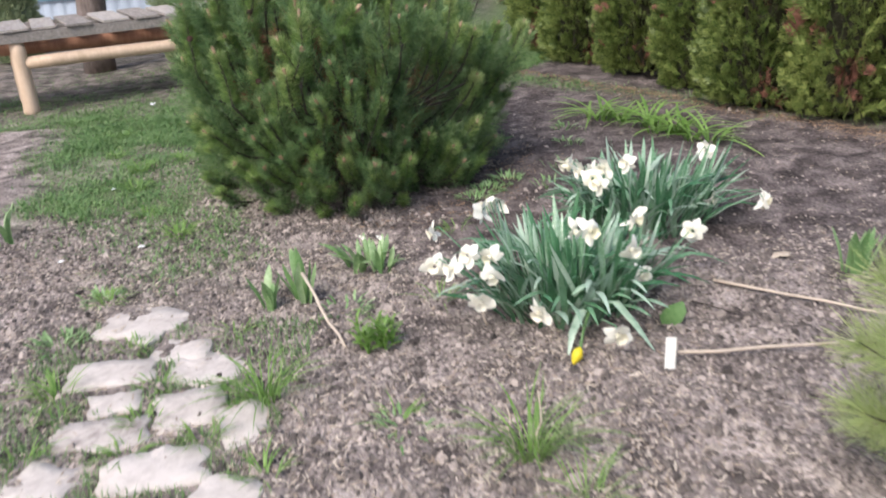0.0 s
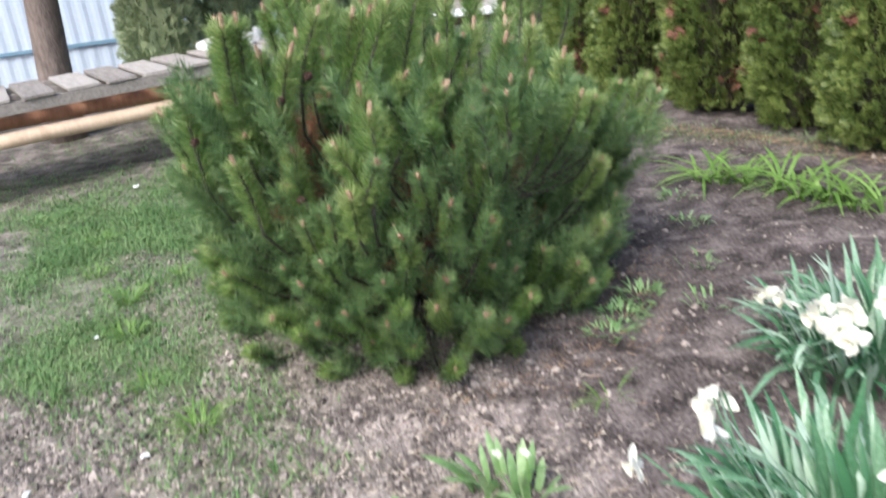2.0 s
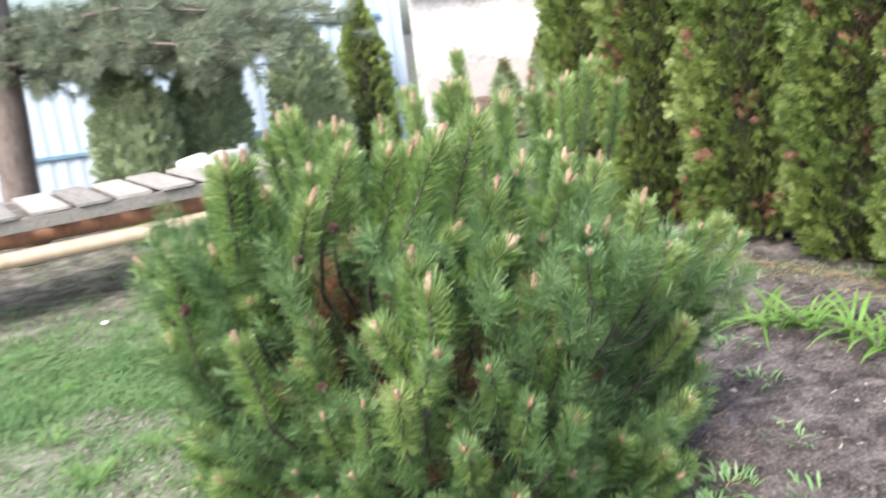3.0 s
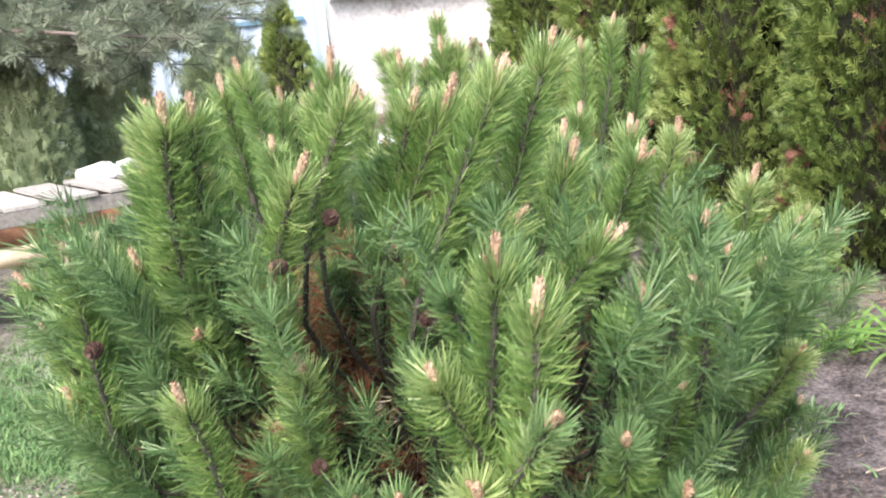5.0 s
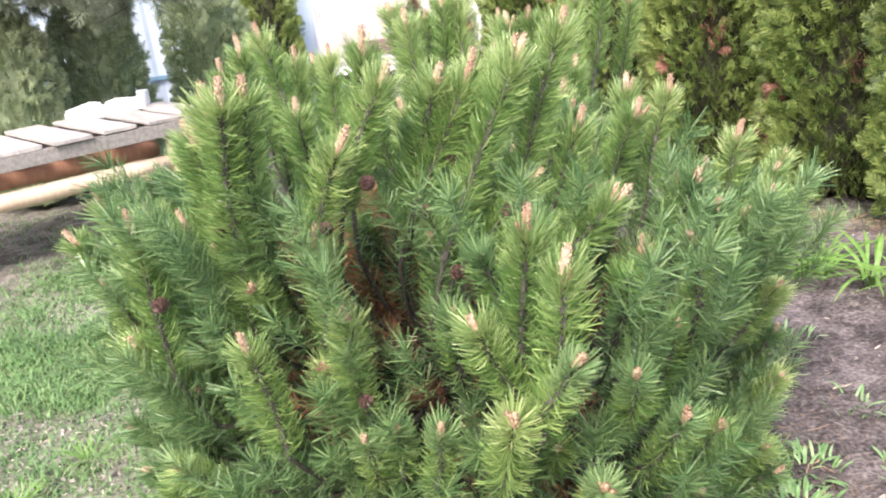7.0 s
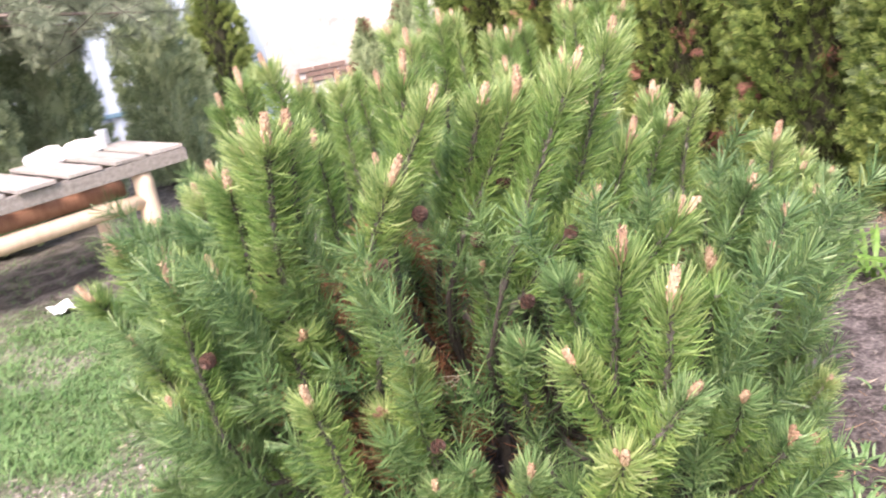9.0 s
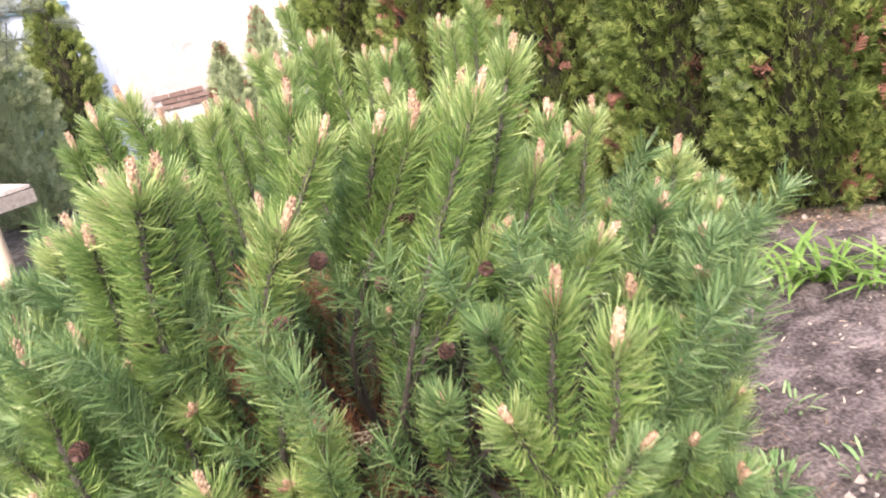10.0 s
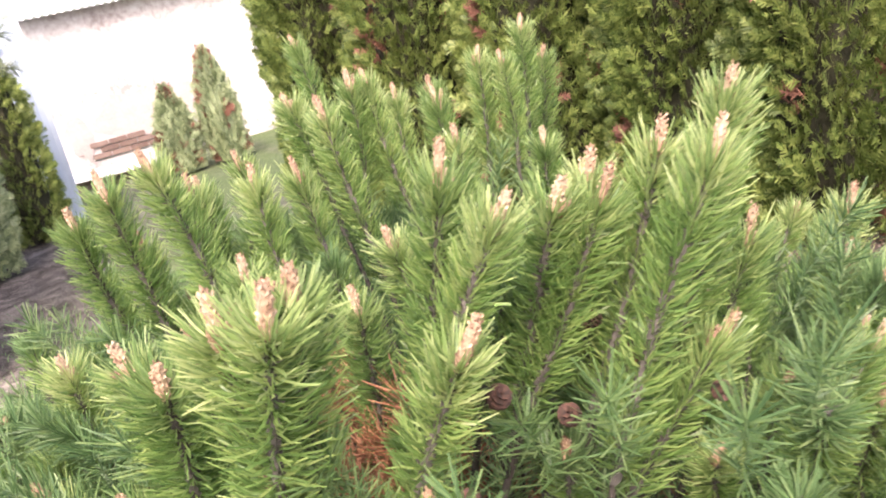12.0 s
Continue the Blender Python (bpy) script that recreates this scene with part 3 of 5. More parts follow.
def in_hollow(p):
    """Whether a place lies in one of the gaps in the pine's front."""
    for h, q in HOLLOWS:
        v = Vector(p) - Vector(h)
        along = v.dot(SHAFT)
        if along > -0.32 and (v - SHAFT * along).length < q:
            return True
    return False


def crown_radius(z, w):
    """How far the pine's tips reach from its axis at a height, in a direction."""
    w = (w + math.pi) % (2 * math.pi) - math.pi

    def near(at, width):
        return math.exp(-((w - at) / width) ** 2)

    low = 1 - min(1, z / 0.9)
    lobe = 1 + 0.04 * math.sin(5 * w + 2.0) - 0.13 * max(0, math.cos(w)) * low
    lobe += 0.12 * max(0, -math.cos(w)) * low
    lobe += 0.09 * near(-0.15, 0.45) * min(1, max(0, z - 0.3) / 0.5)
    lobe += 0.13 * near(-1.55, 0.32) * min(1, z / 0.35)
    lobe -= 0.2 * near(-0.95, 0.2) * (z < 0.8) + 0.12 * near(-2.05, 0.18) * (0.3 < z < 0.95)
    lobe -= 0.11 * near(-0.55, 0.35) * min(1, max(0, z - 0.3) / 0.2)
    u = min(1, max(0, z) / 0.8)
    return lobe * (0.93 + 0.11 * u) * (1 if z < 0.95 else max(0.0, 1 - ((z - 0.95) / 0.55) ** 2.4) ** 0.5)


def crown_top(x):
    """The greatest height of the crown, which falls off to one side."""
    return 1.4 - 0.75 * max(0, x + 0.45)


def build_pine():
    rng = random.Random(11)
    pine = thing("mugo_pine", PINE.x, PINE.y, 0, "broad dense green mugo pine bush with pale upright candles", "bush")
    lengths = (0.15, 0.21, 0.28, 0.38)
    kinds = [[shoot_mesh("shoot", 20 + 10 * k + j, le, (0.045, 0.05, 0.053, 0.055)[k], int(le * 2100 + 170), NEEDLE_LOW if k == 0 else NEEDLE_TIP) for j in range(4)] for k, le in enumerate(lengths)]
    inner = [shoot_mesh("shoot", 61 + j, 0.16, 0.047, 480, NEEDLE, NEEDLE_OLD_SHADED) for j in range(4)]
    long_candle = [candle_mesh("candle", 70 + k, h, 0.0078, e) for k, (h, e) in enumerate(((0.058, 1), (0.066, 0), (0.06, 2), (0.054, 1), (0.064, 0)))]
    small_candle = [candle_mesh("candle", 80 + k, h, 0.0068, e) for k, (h, e) in enumerate(((0.032, 0), (0.037, 1), (0.029, 2)))]
    tips = []

    def default_lean(tip):
        out = Vector((tip.x - PINE.x, tip.y - PINE.y, 0))
        reach = out.length
        out = out.normalized() if reach > 0.01 else Vector((1, 0, 0))
        return out * (0.1 + 1.5 * min(1, reach) ** 2 * max(0.0, 1.1 - tip.z / 1.1))

    def add(candle_at, lean, length, candles, old=False):
        """A shoot whose candle, or bare end, stands at a place."""
        d = unit(Vector((lean[0], lean[1], 1)))
        size = 0 if old else min(range(4), key=lambda k: abs(lengths[k] - length))
        stretch = length / lengths[size]
        end = Vector(candle_at) - d * (0.036 if candles is long_candle else 0.024 if candles else 0.0)
        base = end - d * length
        q = d.to_track_quat("Z", "Y").to_matrix().to_4x4() @ pose(0, 0, 0, 0, 0, rng.uniform(0, 360))
        sc = rng.uniform(0.92, 1.1)
        ob = part("shoot", rng.choice(inner if old else kinds[size]), None, pine, "", Matrix.Translation(base - PINE) @ q @ Matrix.Diagonal((sc, sc, stretch, 1)))
        if candles:
            part("candle", rng.choice(candles), None, ob, "pale tan scaly candle bud", pose(0, 0, lengths[size] + 0.004, rng.uniform(-8, 8), rng.uniform(-8, 8), rng.uniform(0, 360)))
        tips.append((Vector(candle_at), base, d))

    for x, y, z, lx, ly, le in FRONT_SHOOTS + CROWN_SHOOTS + FLANK_SHOOTS:
        add((x, y, z), (lx, ly), le, long_candle if z > 1.04 or le > 0.23 else small_candle)
    for x, y, z in LOW_SHOOTS + SKIRT_SHOOTS + FAR_SHOOTS + MIDDLE_SHOOTS:
        lean = default_lean(Vector((x, y, z))) + Vector((rng.uniform(-0.15, 0.15), rng.uniform(-0.15, 0.15), 0))
        add((x, y, z), lean, rng.uniform(0.15, 0.19) if z < 1.0 else rng.uniform(0.28, 0.36), small_candle if z < 1.0 else long_candle)
    known, tried = len(tips), 0
    while len(tips) < 300 and tried < 16000:
        tried += 1
        w, z = rng.uniform(0, 6.283), rng.uniform(0.07, 1.3)
        seen_side = -2.9 < (w + math.pi) % (2 * math.pi) - math.pi < 0.3
        r = crown_radius(z, w) * (rng.uniform(0.74, 0.9) + (0.1 if z < 0.6 else 0) if seen_side else rng.uniform(0.84, 1.0)) if z < 1.1 else 0.85 * math.sqrt(rng.random())
        p = Vector((PINE.x + r * math.cos(w) * 0.94, PINE.y + r * math.sin(w), z))
        if z > 1.1:
            p.z = rng.uniform(0.9, 1.22) - 0.25 * max(0, r - 0.6)
        if in_hollow(p) or p.z > crown_top(p.x) - 0.1:
            continue
        gap = (0.15 if tried < 6000 else 0.125) - (0.03 if p.z < 0.65 else 0)
        if any((p - t[0]).length < gap for t in tips[:known]) or any((p - t[0]).length < gap * 0.9 for t in tips[known:]):
            continue
        lean = default_lean(p) + Vector((rng.uniform(-0.4, 0.4), rng.uniform(-0.4, 0.4), 0))
        # Low shoots off the sunny flank get the darker needles as painted shade.
        sunny = p.x > -0.45 and p.y < 5.9 and p.z > 0.2
        add(p, lean, rng.uniform(0.13, 0.18), small_candle if rng.random() < (0.55 if sunny else 0.35) else None, p.z < 1.05 and not sunny)
    # stems from the root up to the shoots
    limbs, old = {}, Soup()
    for tip, base, d in tips:
        key = (round(math.atan2(base.y - PINE.y, base.x - PINE.x) / 0.42), base.z > 0.6)
        limbs.setdefault(key, []).append((base, d))
    for key, ends in limbs.items():
        mid = sum((b for b, _ in ends), Vector()) / len(ends) - PINE
        fork = Vector((mid.x * 0.36, mid.y * 0.36, mid.z * 0.4 + 0.02))
        s = Soup()
        root = Vector((mid.x * 0.12, mid.y * 0.12, -0.03))
        s.tube([root, root.lerp(fork, 0.5) + Vector((mid.x * 0.08, mid.y * 0.08, -0.03)), fork], [0.026, 0.02, 0.014], 8)
        for b, d in ends:
            e = b - PINE
            reach = (e - fork).length
            c1, c2 = fork + unit(fork + Vector((0, 0, 0.2))) * reach * 0.35, e - d * reach * 0.4
            path = [fork * (1 - u) ** 3 + c1 * (3 * u * (1 - u) ** 2) + c2 * (3 * u * u * (1 - u)) + e * u ** 3 for u in (0, 0.2, 0.4, 0.6, 0.8, 1)]
            s.tube(path + [e + d * 0.02], [0.01, 0.0085, 0.0075, 0.0065, 0.006, 0.0055, 0.005], 6)
            for k in (2, 3, 4):
                seg_d = path[k + 1] - path[k]
                if k < 3 and in_hollow(path[k] + PINE) or k == 2 and math.hypot(path[k].x, path[k].y) < 0.4:
                    continue
                needles(old, rng, seg_d.length, 75 if k == 4 else 45, 0.05, 0, None, 0.0024, 0, path[k], seg_d.normalized(), 1)
        part("limb", s.mesh("limb", BARK, True), None, pine, "dark rough woody stem")
    # older needles inside, dark partly as painted shade, and dead brown ones towards the middle
    s, dead = old, Soup()
    for _ in range(170):
        w, z = rng.uniform(0, 6.283), rng.uniform(0.06, 1.1)
        r = crown_radius(z, w) * rng.uniform(0.8, 0.94)
        tip = Vector((r * math.cos(w) * 0.94, r * math.sin(w), z))
        if in_hollow(tip + PINE) or tip.z + 0.08 > crown_top(tip.x + PINE.x):
            continue
        d = unit((math.cos(w) * 0.9 + rng.uniform(-0.3, 0.3), math.sin(w) * 0.9 + rng.uniform(-0.3, 0.3), 0.5 + z * 0.6))
        needles(s, rng, 0.11, 170, 0.05, 0, None, 0.0023, 0, tip - d * 0.11, d, 1)
    for _ in range(420):
        w, z = rng.uniform(0, 6.283), rng.uniform(0.1, 1.15)
        r = crown_radius(z, w) * rng.uniform(0.58, 0.9)
        o = Vector((r * math.cos(w) * 0.94, r * math.sin(w), z - 0.1))
        if in_hollow(o + PINE) or o.z + 0.2 > crown_top(o.x + PINE.x):
            continue
        d = unit((math.cos(w) * 0.5 + rng.uniform(-0.3, 0.3), math.sin(w) * 0.5 + rng.uniform(-0.3, 0.3), 1))
        needles(s, rng, 0.16, 120, 0.05, 0, None, 0.0026, 0, o, d, 1)
    # close cover on the bush's flanks
    for _ in range(230):
        w, z = rng.choice((rng.uniform(2.3, 4.3), rng.uniform(-0.9, 0.9))), rng.uniform(0.15, 1.15)
        r = crown_radius(z, w) * rng.uniform(0.74, 0.93)
        o = Vector((r * math.cos(w) * 0.94, r * math.sin(w), z - 0.08))
        if in_hollow(o + PINE) or o.z + 0.2 > crown_top(o.x + PINE.x):
            continue
        d = unit((math.cos(w) * 0.7 + rng.uniform(-0.3, 0.3), math.sin(w) * 0.7 + rng.uniform(-0.3, 0.3), 1))
        needles(s, rng, 0.15, 130, 0.05, 0, None, 0.0024, 0, o, d, 1)
    for (hx, hy, hz), q in HOLLOWS[:4]:
        for _ in range(int(300 * q)):
            o = Vector((hx + rng.gauss(0, q * 0.7), hy + 0.09 + rng.uniform(0, 0.2), hz - 0.1 + rng.gauss(0, q * 0.8))) - PINE
            needles(dead, rng, 0.14, 90, 0.05, 0, None, 0.0024, 0, o, unit((rng.uniform(-0.5, 0.5), rng.uniform(-0.1, 0.3), 0.8)), 1)
    for _ in range(150):
        w, z = rng.uniform(-0.1, 5.0), rng.uniform(0.05, 0.7)
        r = crown_radius(z, w) * rng.uniform(0.25, 0.6)
        o = Vector((r * math.cos(w) * 0.94, r * math.sin(w), z))
        d = unit((math.cos(w) * 0.6 + rng.uniform(-0.5, 0.5), math.sin(w) * 0.6 + rng.uniform(-0.5, 0.5), 0.8))
        needles(dead, rng, 0.16, 90, 0.05, 0, None, 0.0024, 0, o, d, 1)
    tagged(part("inner_needles", s.mesh("inner_needles", NEEDLE_OLD_SHADED), None, pine), "", kind="stuff")
    tagged(part("dead_needles", dead.mesh("dead_needles", NEEDLE_DEAD), None, pine, "rusty brown dead needles"), "", kind="stuff")
    wisp = Soup()
    for _ in range(12):
        c = Vector((-0.87, 5.14, 0.71)) - PINE + Vector((rng.gauss(0, 0.02), rng.gauss(0, 0.02), rng.gauss(0, 0.012)))
        a0, q = rng.uniform(0, 6.28), rng.uniform(0.025, 0.045)
        wisp.strip([c + Vector((q * math.cos(a0 + k * 0.6), 0.6 * q * math.sin(a0 + k * 0.6), rng.gauss(0, 0.004))) for k in range(6)], Vector((0, 0, 1)), [0.0022] * 6)
    tagged(part("dry_grass", wisp.mesh("dry_grass", STRAW), None, pine, "wisp of pale dry grass caught inside"), "", kind="stuff")
    cones = [cone_mesh(k) for k in range(3)]
    spots = [(-1.33, 5.0, 0.97), (-1.02, 4.93, 0.97), (-0.98, 4.84, 0.75), (-0.77, 4.84, 0.98), (-0.72, 5.06, 1.15), (-0.63, 4.92, 1.07), (-0.52, 4.88, 0.92), (-0.78, 5.03, 1.05), (-1.48, 5.36, 0.78), (-0.6, 6.2, 1.13), (-0.99, 4.93, 1.08), (-0.67, 5.02, 1.12), (-1.2, 5.05, 1.08), (-0.9, 5.0, 1.14)]
    for x, y, z in spots:
        part("pine_cone", rng.choice(cones), None, pine, "small dark brown open cone", Matrix.Translation(Vector((x, y, z)) - PINE) @ pose(0, 0, 0, rng.uniform(30, 110), 0, rng.uniform(-60, 60)) @ Matrix.Scale(rng.uniform(0.7, 0.88), 4))


# ---- thuja hedge ----
def spray(s, rng, p, d, n, size, mat=0):
    """A flat fan of scaly twigs at p, along d, in the plane square to n."""
    side = n.cross(d).normalized()
    s.strip([p, p + d * size], side, [size * 0.09, size * 0.07], mat)
    for k in range(4):
        u = 0.15 + 0.2 * k
        le = size * (0.52 - 0.08 * k) * rng.uniform(0.8, 1.2)
        for sg in (-1, 1):
            q = p + d * (u * size)
            e = unit(d * 0.75 + side * (sg * 0.75) + n * rng.uniform(-0.3, 0.3))
            s.strip([q, q + e * le + n * 0.003], n.cross(e).normalized(), [size * 0.12, size * 0.05], mat)


def thuja_foliage(seed, h, r, count, size, dead, taper, mat=THUJA):
    rng = random.Random(seed)
    s = Soup()
    phase = rng.uniform(0, 9)

    def radius(z, w):
        u = z / h
        prof = (1 - max(0, (u - taper) / (1 - taper)) ** 1.7 * 0.92) * (0.86 + 0.14 * min(1, u / 0.12))
        return r * prof * (1 + 0.14 * noise.noise((math.cos(w) * 1.6 + phase, math.sin(w) * 1.6, z * 1.6)) + 0.22 * noise.noise((math.cos(w) * 4 + phase, math.sin(w) * 4, z * 5)))

    for _ in range(count):
        w, z = rng.uniform(0, 6.283), h * rng.uniform(0.01, 0.99)
        deep = rng.uniform(0.8, 1.03)
        rr = radius(z, w) * deep
        o = Vector((math.cos(w), math.sin(w), 0))
        t = Vector((-o.y, o.x, 0))
        p = o * (rr - size * 0.5) + Vector((0, 0, z))
        d = unit(o * rng.uniform(0.35, 1) + Vector((0, 0, rng.uniform(0.1, 1.3))) + t * rng.uniform(-0.5, 0.5))
        n = unit(t * rng.uniform(0.5, 1.2) * rng.choice((-1, 1)) + o * rng.uniform(-0.6, 0.6) + Vector((0, 0, rng.uniform(-0.5, 0.5))))
        n = (n - d * n.dot(d)).normalized()
        brown = dead and noise.noise((o.x * 2.2 + phase, o.y * 2.2 + 3, z * 2.6)) > 0.34 and deep < 0.97
        spray(s, rng, p, d, n, size * rng.uniform(0.75, 1.3), 1 if brown else 0)
    # Solid core added behind the sprays; in near thujas coloured as deep shade.
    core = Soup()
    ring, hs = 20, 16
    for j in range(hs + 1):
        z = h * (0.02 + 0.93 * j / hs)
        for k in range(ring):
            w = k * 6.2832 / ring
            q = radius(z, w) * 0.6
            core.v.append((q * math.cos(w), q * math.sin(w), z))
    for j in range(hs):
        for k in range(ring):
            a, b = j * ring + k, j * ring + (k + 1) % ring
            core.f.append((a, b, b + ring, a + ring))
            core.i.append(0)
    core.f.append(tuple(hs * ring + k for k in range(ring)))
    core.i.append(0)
    return s.mesh("foliage", [mat, THUJA_DEAD]), core.mesh("inner_wood", THUJA_SHADE if mat is THUJA else mat)


def build_thuja(x, y, fol, rz, h, label, group, sc=1.0, slim=1.0):
    t = thing("thuja", x, y, height(x, y), label, "tree", group, rz=rz)
    t.scale = (sc * slim, sc * slim, sc)
    part("foliage", fol[0], None, t)
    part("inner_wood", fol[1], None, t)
    s = Soup()
    s.tube([(0, 0, -0.05), (0.01, 0, h * 0.4), (0, 0.01, h * 0.85)], [0.05, 0.04, 0.015], 8)
    part("trunk", s.mesh("trunk", BARK, True), None, t)
    return t


def build_hedge():
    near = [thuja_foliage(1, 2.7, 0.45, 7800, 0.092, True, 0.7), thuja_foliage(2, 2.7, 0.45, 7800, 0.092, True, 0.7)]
    lab = "tall dense green thuja column with some brown inner twigs"
    rng = random.Random(8)
    for k, (x, y, sc) in enumerate(((2.0, 7.8, 0.96), (1.58, 8.55, 0.97), (1.15, 9.3, 0.92), (0.88, 10.2, 0.92), (2.18, 7.02, 0.95), (2.68, 6.58, 0.98), (3.22, 6.1, 0.97))):
        build_thuja(x, y, near[k % 2], rng.uniform(0, 360), 2.6, lab, "thujas in the hedge", sc)
    slim = thuja_foliage(5, 2.1, 0.34, 2600, 0.09, False, 0.5)
    build_thuja(-1.26, 13.45, slim, 20, 2.0, "slim green conical thuja by a pale fence", "thujas by the fence", 1.0)
    scrub = thuja_foliage(7, 1.08, 0.27, 900, 0.1, True, 0.35, THUJA_HAZY)
    wide = thuja_foliage(6, 1.7, 0.38, 2300, 0.09, False, 0.6, THUJA_HAZY)
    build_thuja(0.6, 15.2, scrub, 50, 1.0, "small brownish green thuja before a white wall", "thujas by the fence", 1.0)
    build_thuja(1.18, 15.2, scrub, 150, 1.0, "small green thuja before a white wall, paled for haze", "thujas by the fence", 1.3, 0.8)
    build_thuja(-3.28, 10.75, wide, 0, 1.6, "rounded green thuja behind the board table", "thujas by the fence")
    build_thuja(-2.74, 11.5, wide, 90, 1.6, "rounded green thuja beside a pale fence, paled for haze", "thujas by the fence", 1.05)
    build_thuja(-1.85, 12.4, wide, 170, 1.6, "rounded green thuja beside a pale fence, paled for haze", "thujas by the fence", 1.1)
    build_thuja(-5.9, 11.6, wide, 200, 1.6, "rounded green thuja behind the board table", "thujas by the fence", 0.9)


# ---- flowers ----
def blade_mesh(name, seed, length, width, lean, mat, fold=0.18, droop=1.0, kink=0.0):
    s = Soup()
    ks = 7
    pts = []
    for k in range(ks + 1):
        u = k / ks
        v = max(0, (u - 0.62) / 0.38)
        pts.append((lean * length * u ** 1.8 + kink * length * 0.26 * v, 0.02 * length * math.sin(u * 5 + seed), length * (u - 0.32 * droop * lean * u ** 3 - kink * 0.34 * v ** 1.4)))
    s.strip(pts, Vector((0, 1, 0)), [width * (0.75 + 0.5 * u if u < 0.5 else 1 if u < 0.72 else max(0.12, 1 - ((u - 0.72) / 0.28) ** 1.6)) for u in [k / ks for k in range(ks + 1)]], 0, fold)
    return s.mesh(name, mat, True)


def flower_meshes():
    petals = []
    for k in range(5):
        s = Soup()
        for j in range(6):
            w = j * 1.0472 + 0.1 * k
            o = Vector((math.cos(w), math.sin(w), 0))
            back = (-0.9, 0.5, -0.4, 1.1, -1.5)[(j * 2 + k) % 5]
            long = (1.0, 0.84, 1.14, 0.94)[(j + k) % 4]
            s.strip([o * 0.006, o * (0.018 * long) + Vector((0, 0, 0.004 + 0.003 * back)), o * (0.03 * long) + Vector((0, 0, 0.002 + 0.01 * back)), o * (0.039 * long) + Vector((0, 0, 0.019 * back))], Vector((-o.y, o.x, 0.35 * ((j + k) % 3 - 1))).normalized(), [0.015, 0.034, 0.031, 0.008], 0, 0.12)
        petals.append(s.mesh("petals", PETAL, True))
    c = Soup()
    n = 12
    for ring, (r, z) in enumerate(((0.006, 0), (0.0095, 0.009), (0.013, 0.019), (0.017, 0.023))):
        for k in range(n):
            w = k * 6.2832 / n
            q = r * (1 + (0.16 * (k % 2) if ring == 3 else 0))
            c.v.append((q * math.cos(w), q * math.sin(w), z))
    for ring in range(3):
        for k in range(n):
            a, b = ring * n + k, ring * n + (k + 1) % n
            c.f.append((a, b, b + n, a + n))
            c.i.append(0)
    return petals, c.mesh("corona", CORONA, True)


def build_daffodils():
    rng = random.Random(21)
    blades = [blade_mesh("leaf", k, rng.uniform(0.32, 0.43), rng.uniform(0.018, 0.027), (rng.uniform(0.04, 0.4) if k % 5 else rng.uniform(0.5, 0.75)), DAFF_LEAF, kink=rng.uniform(0.3, 0.8) if k % 3 == 1 else 0.0) for k in range(15)]
    petals, corona = flower_meshes()
    clumps = [
        ((0.46, 3.7), 0.29, 0.25, 280, [(-0.06, 3.8, 0.285), (0.14, 3.83, 0.35), (0.16, 3.96, 0.33), (0.2, 4.0, 0.32), (0.09, 3.38, 0.345), (0.17, 3.42, 0.32), (-0.045, 3.53, 0.245), (0.03, 3.42, 0.28), (0.17, 3.31, 0.29), (0.13, 3.19, 0.25), (0.33, 3.12, 0.235), (0.6, 3.2, 0.095), (0.73, 3.53, 0.17), (0.68, 3.43, 0.32), (0.49, 3.62, 0.33), (0.545, 3.53, 0.36), (0.72, 3.64, 0.36)]),
        ((0.92, 4.55), 0.3, 0.25, 270, [(0.99, 3.82, 0.23), (1.2, 4.38, 0.175), (1.4, 4.25, 0.2), (0.55, 4.65, 0.29), (0.66, 4.44, 0.32), (0.795, 4.3, 0.39), (0.67, 4.25, 0.31), (1.32, 5.0, 0.23), (0.6, 4.36, 0.34), (0.57, 4.52, 0.33), (0.7, 4.34, 0.36), (0.64, 4.28, 0.33)]),
    ]
    for (cx, cy), ra, rb, count, flowers in clumps:
        c = thing("daffodil_clump", cx, cy, 0, "clump of strap-leaved daffodils with drooping creamy white flowers", "flowers", "daffodil clumps")
        for _ in range(count):
            w, q = rng.uniform(0, 6.283), math.sqrt(rng.random())
            x, y = q * ra * math.cos(w), q * rb * math.sin(w)
            face = math.degrees(math.atan2(y / rb, x / ra)) + rng.uniform(-50, 50)
            z = height(cx + x, cy + y) - 0.01
            part("leaf", rng.choice(blades), None, c, "", pose(x, y, z, rng.uniform(-10, 10), rng.uniform(-3, 8) + 24 * q * q, face) @ Matrix.Scale(rng.uniform(0.8, 1.08), 4))
        for fx, fy, fz in flowers:
            fx, fy = fx - cx, fy - cy
            out = Vector((fx, fy, 0))
            foot = out * min(rng.uniform(0.4, 0.65), 0.24 / max(out.length, 0.01))
            head = Vector((fx, fy, fz))
            s = Soup()
            d = out.normalized()
            foot.z = 0
            up = Vector((0, 0, 0.03))
            s.tube([foot, foot.lerp(head, 0.5) + up * 1.4, head + up * 0.9 - d * 0.02, head + Vector((0, 0, 0.012)) - d * 0.006], [0.0035, 0.003, 0.0028, 0.004], 6)
            fl = part("flower_stem", s.mesh("flower_stem", DAFF_LEAF, True), None, c)
            aim = unit(d * 0.8 + Vector((rng.uniform(-0.8, 0.8), rng.uniform(-0.9, 0.3), rng.uniform(-0.55, 0.2))))
            m = Matrix.Translation(head) @ aim.to_track_quat("Z", "Y").to_matrix().to_4x4() @ pose(0, 0, 0, 0, 0, rng.uniform(0, 60)) @ Matrix.Scale(rng.uniform(1.15, 1.4), 4)
            part("petals", rng.choice(petals), None, fl, "creamy white petals", m)
            part("corona", corona, None, fl, "pale yellow frilled cup", m)
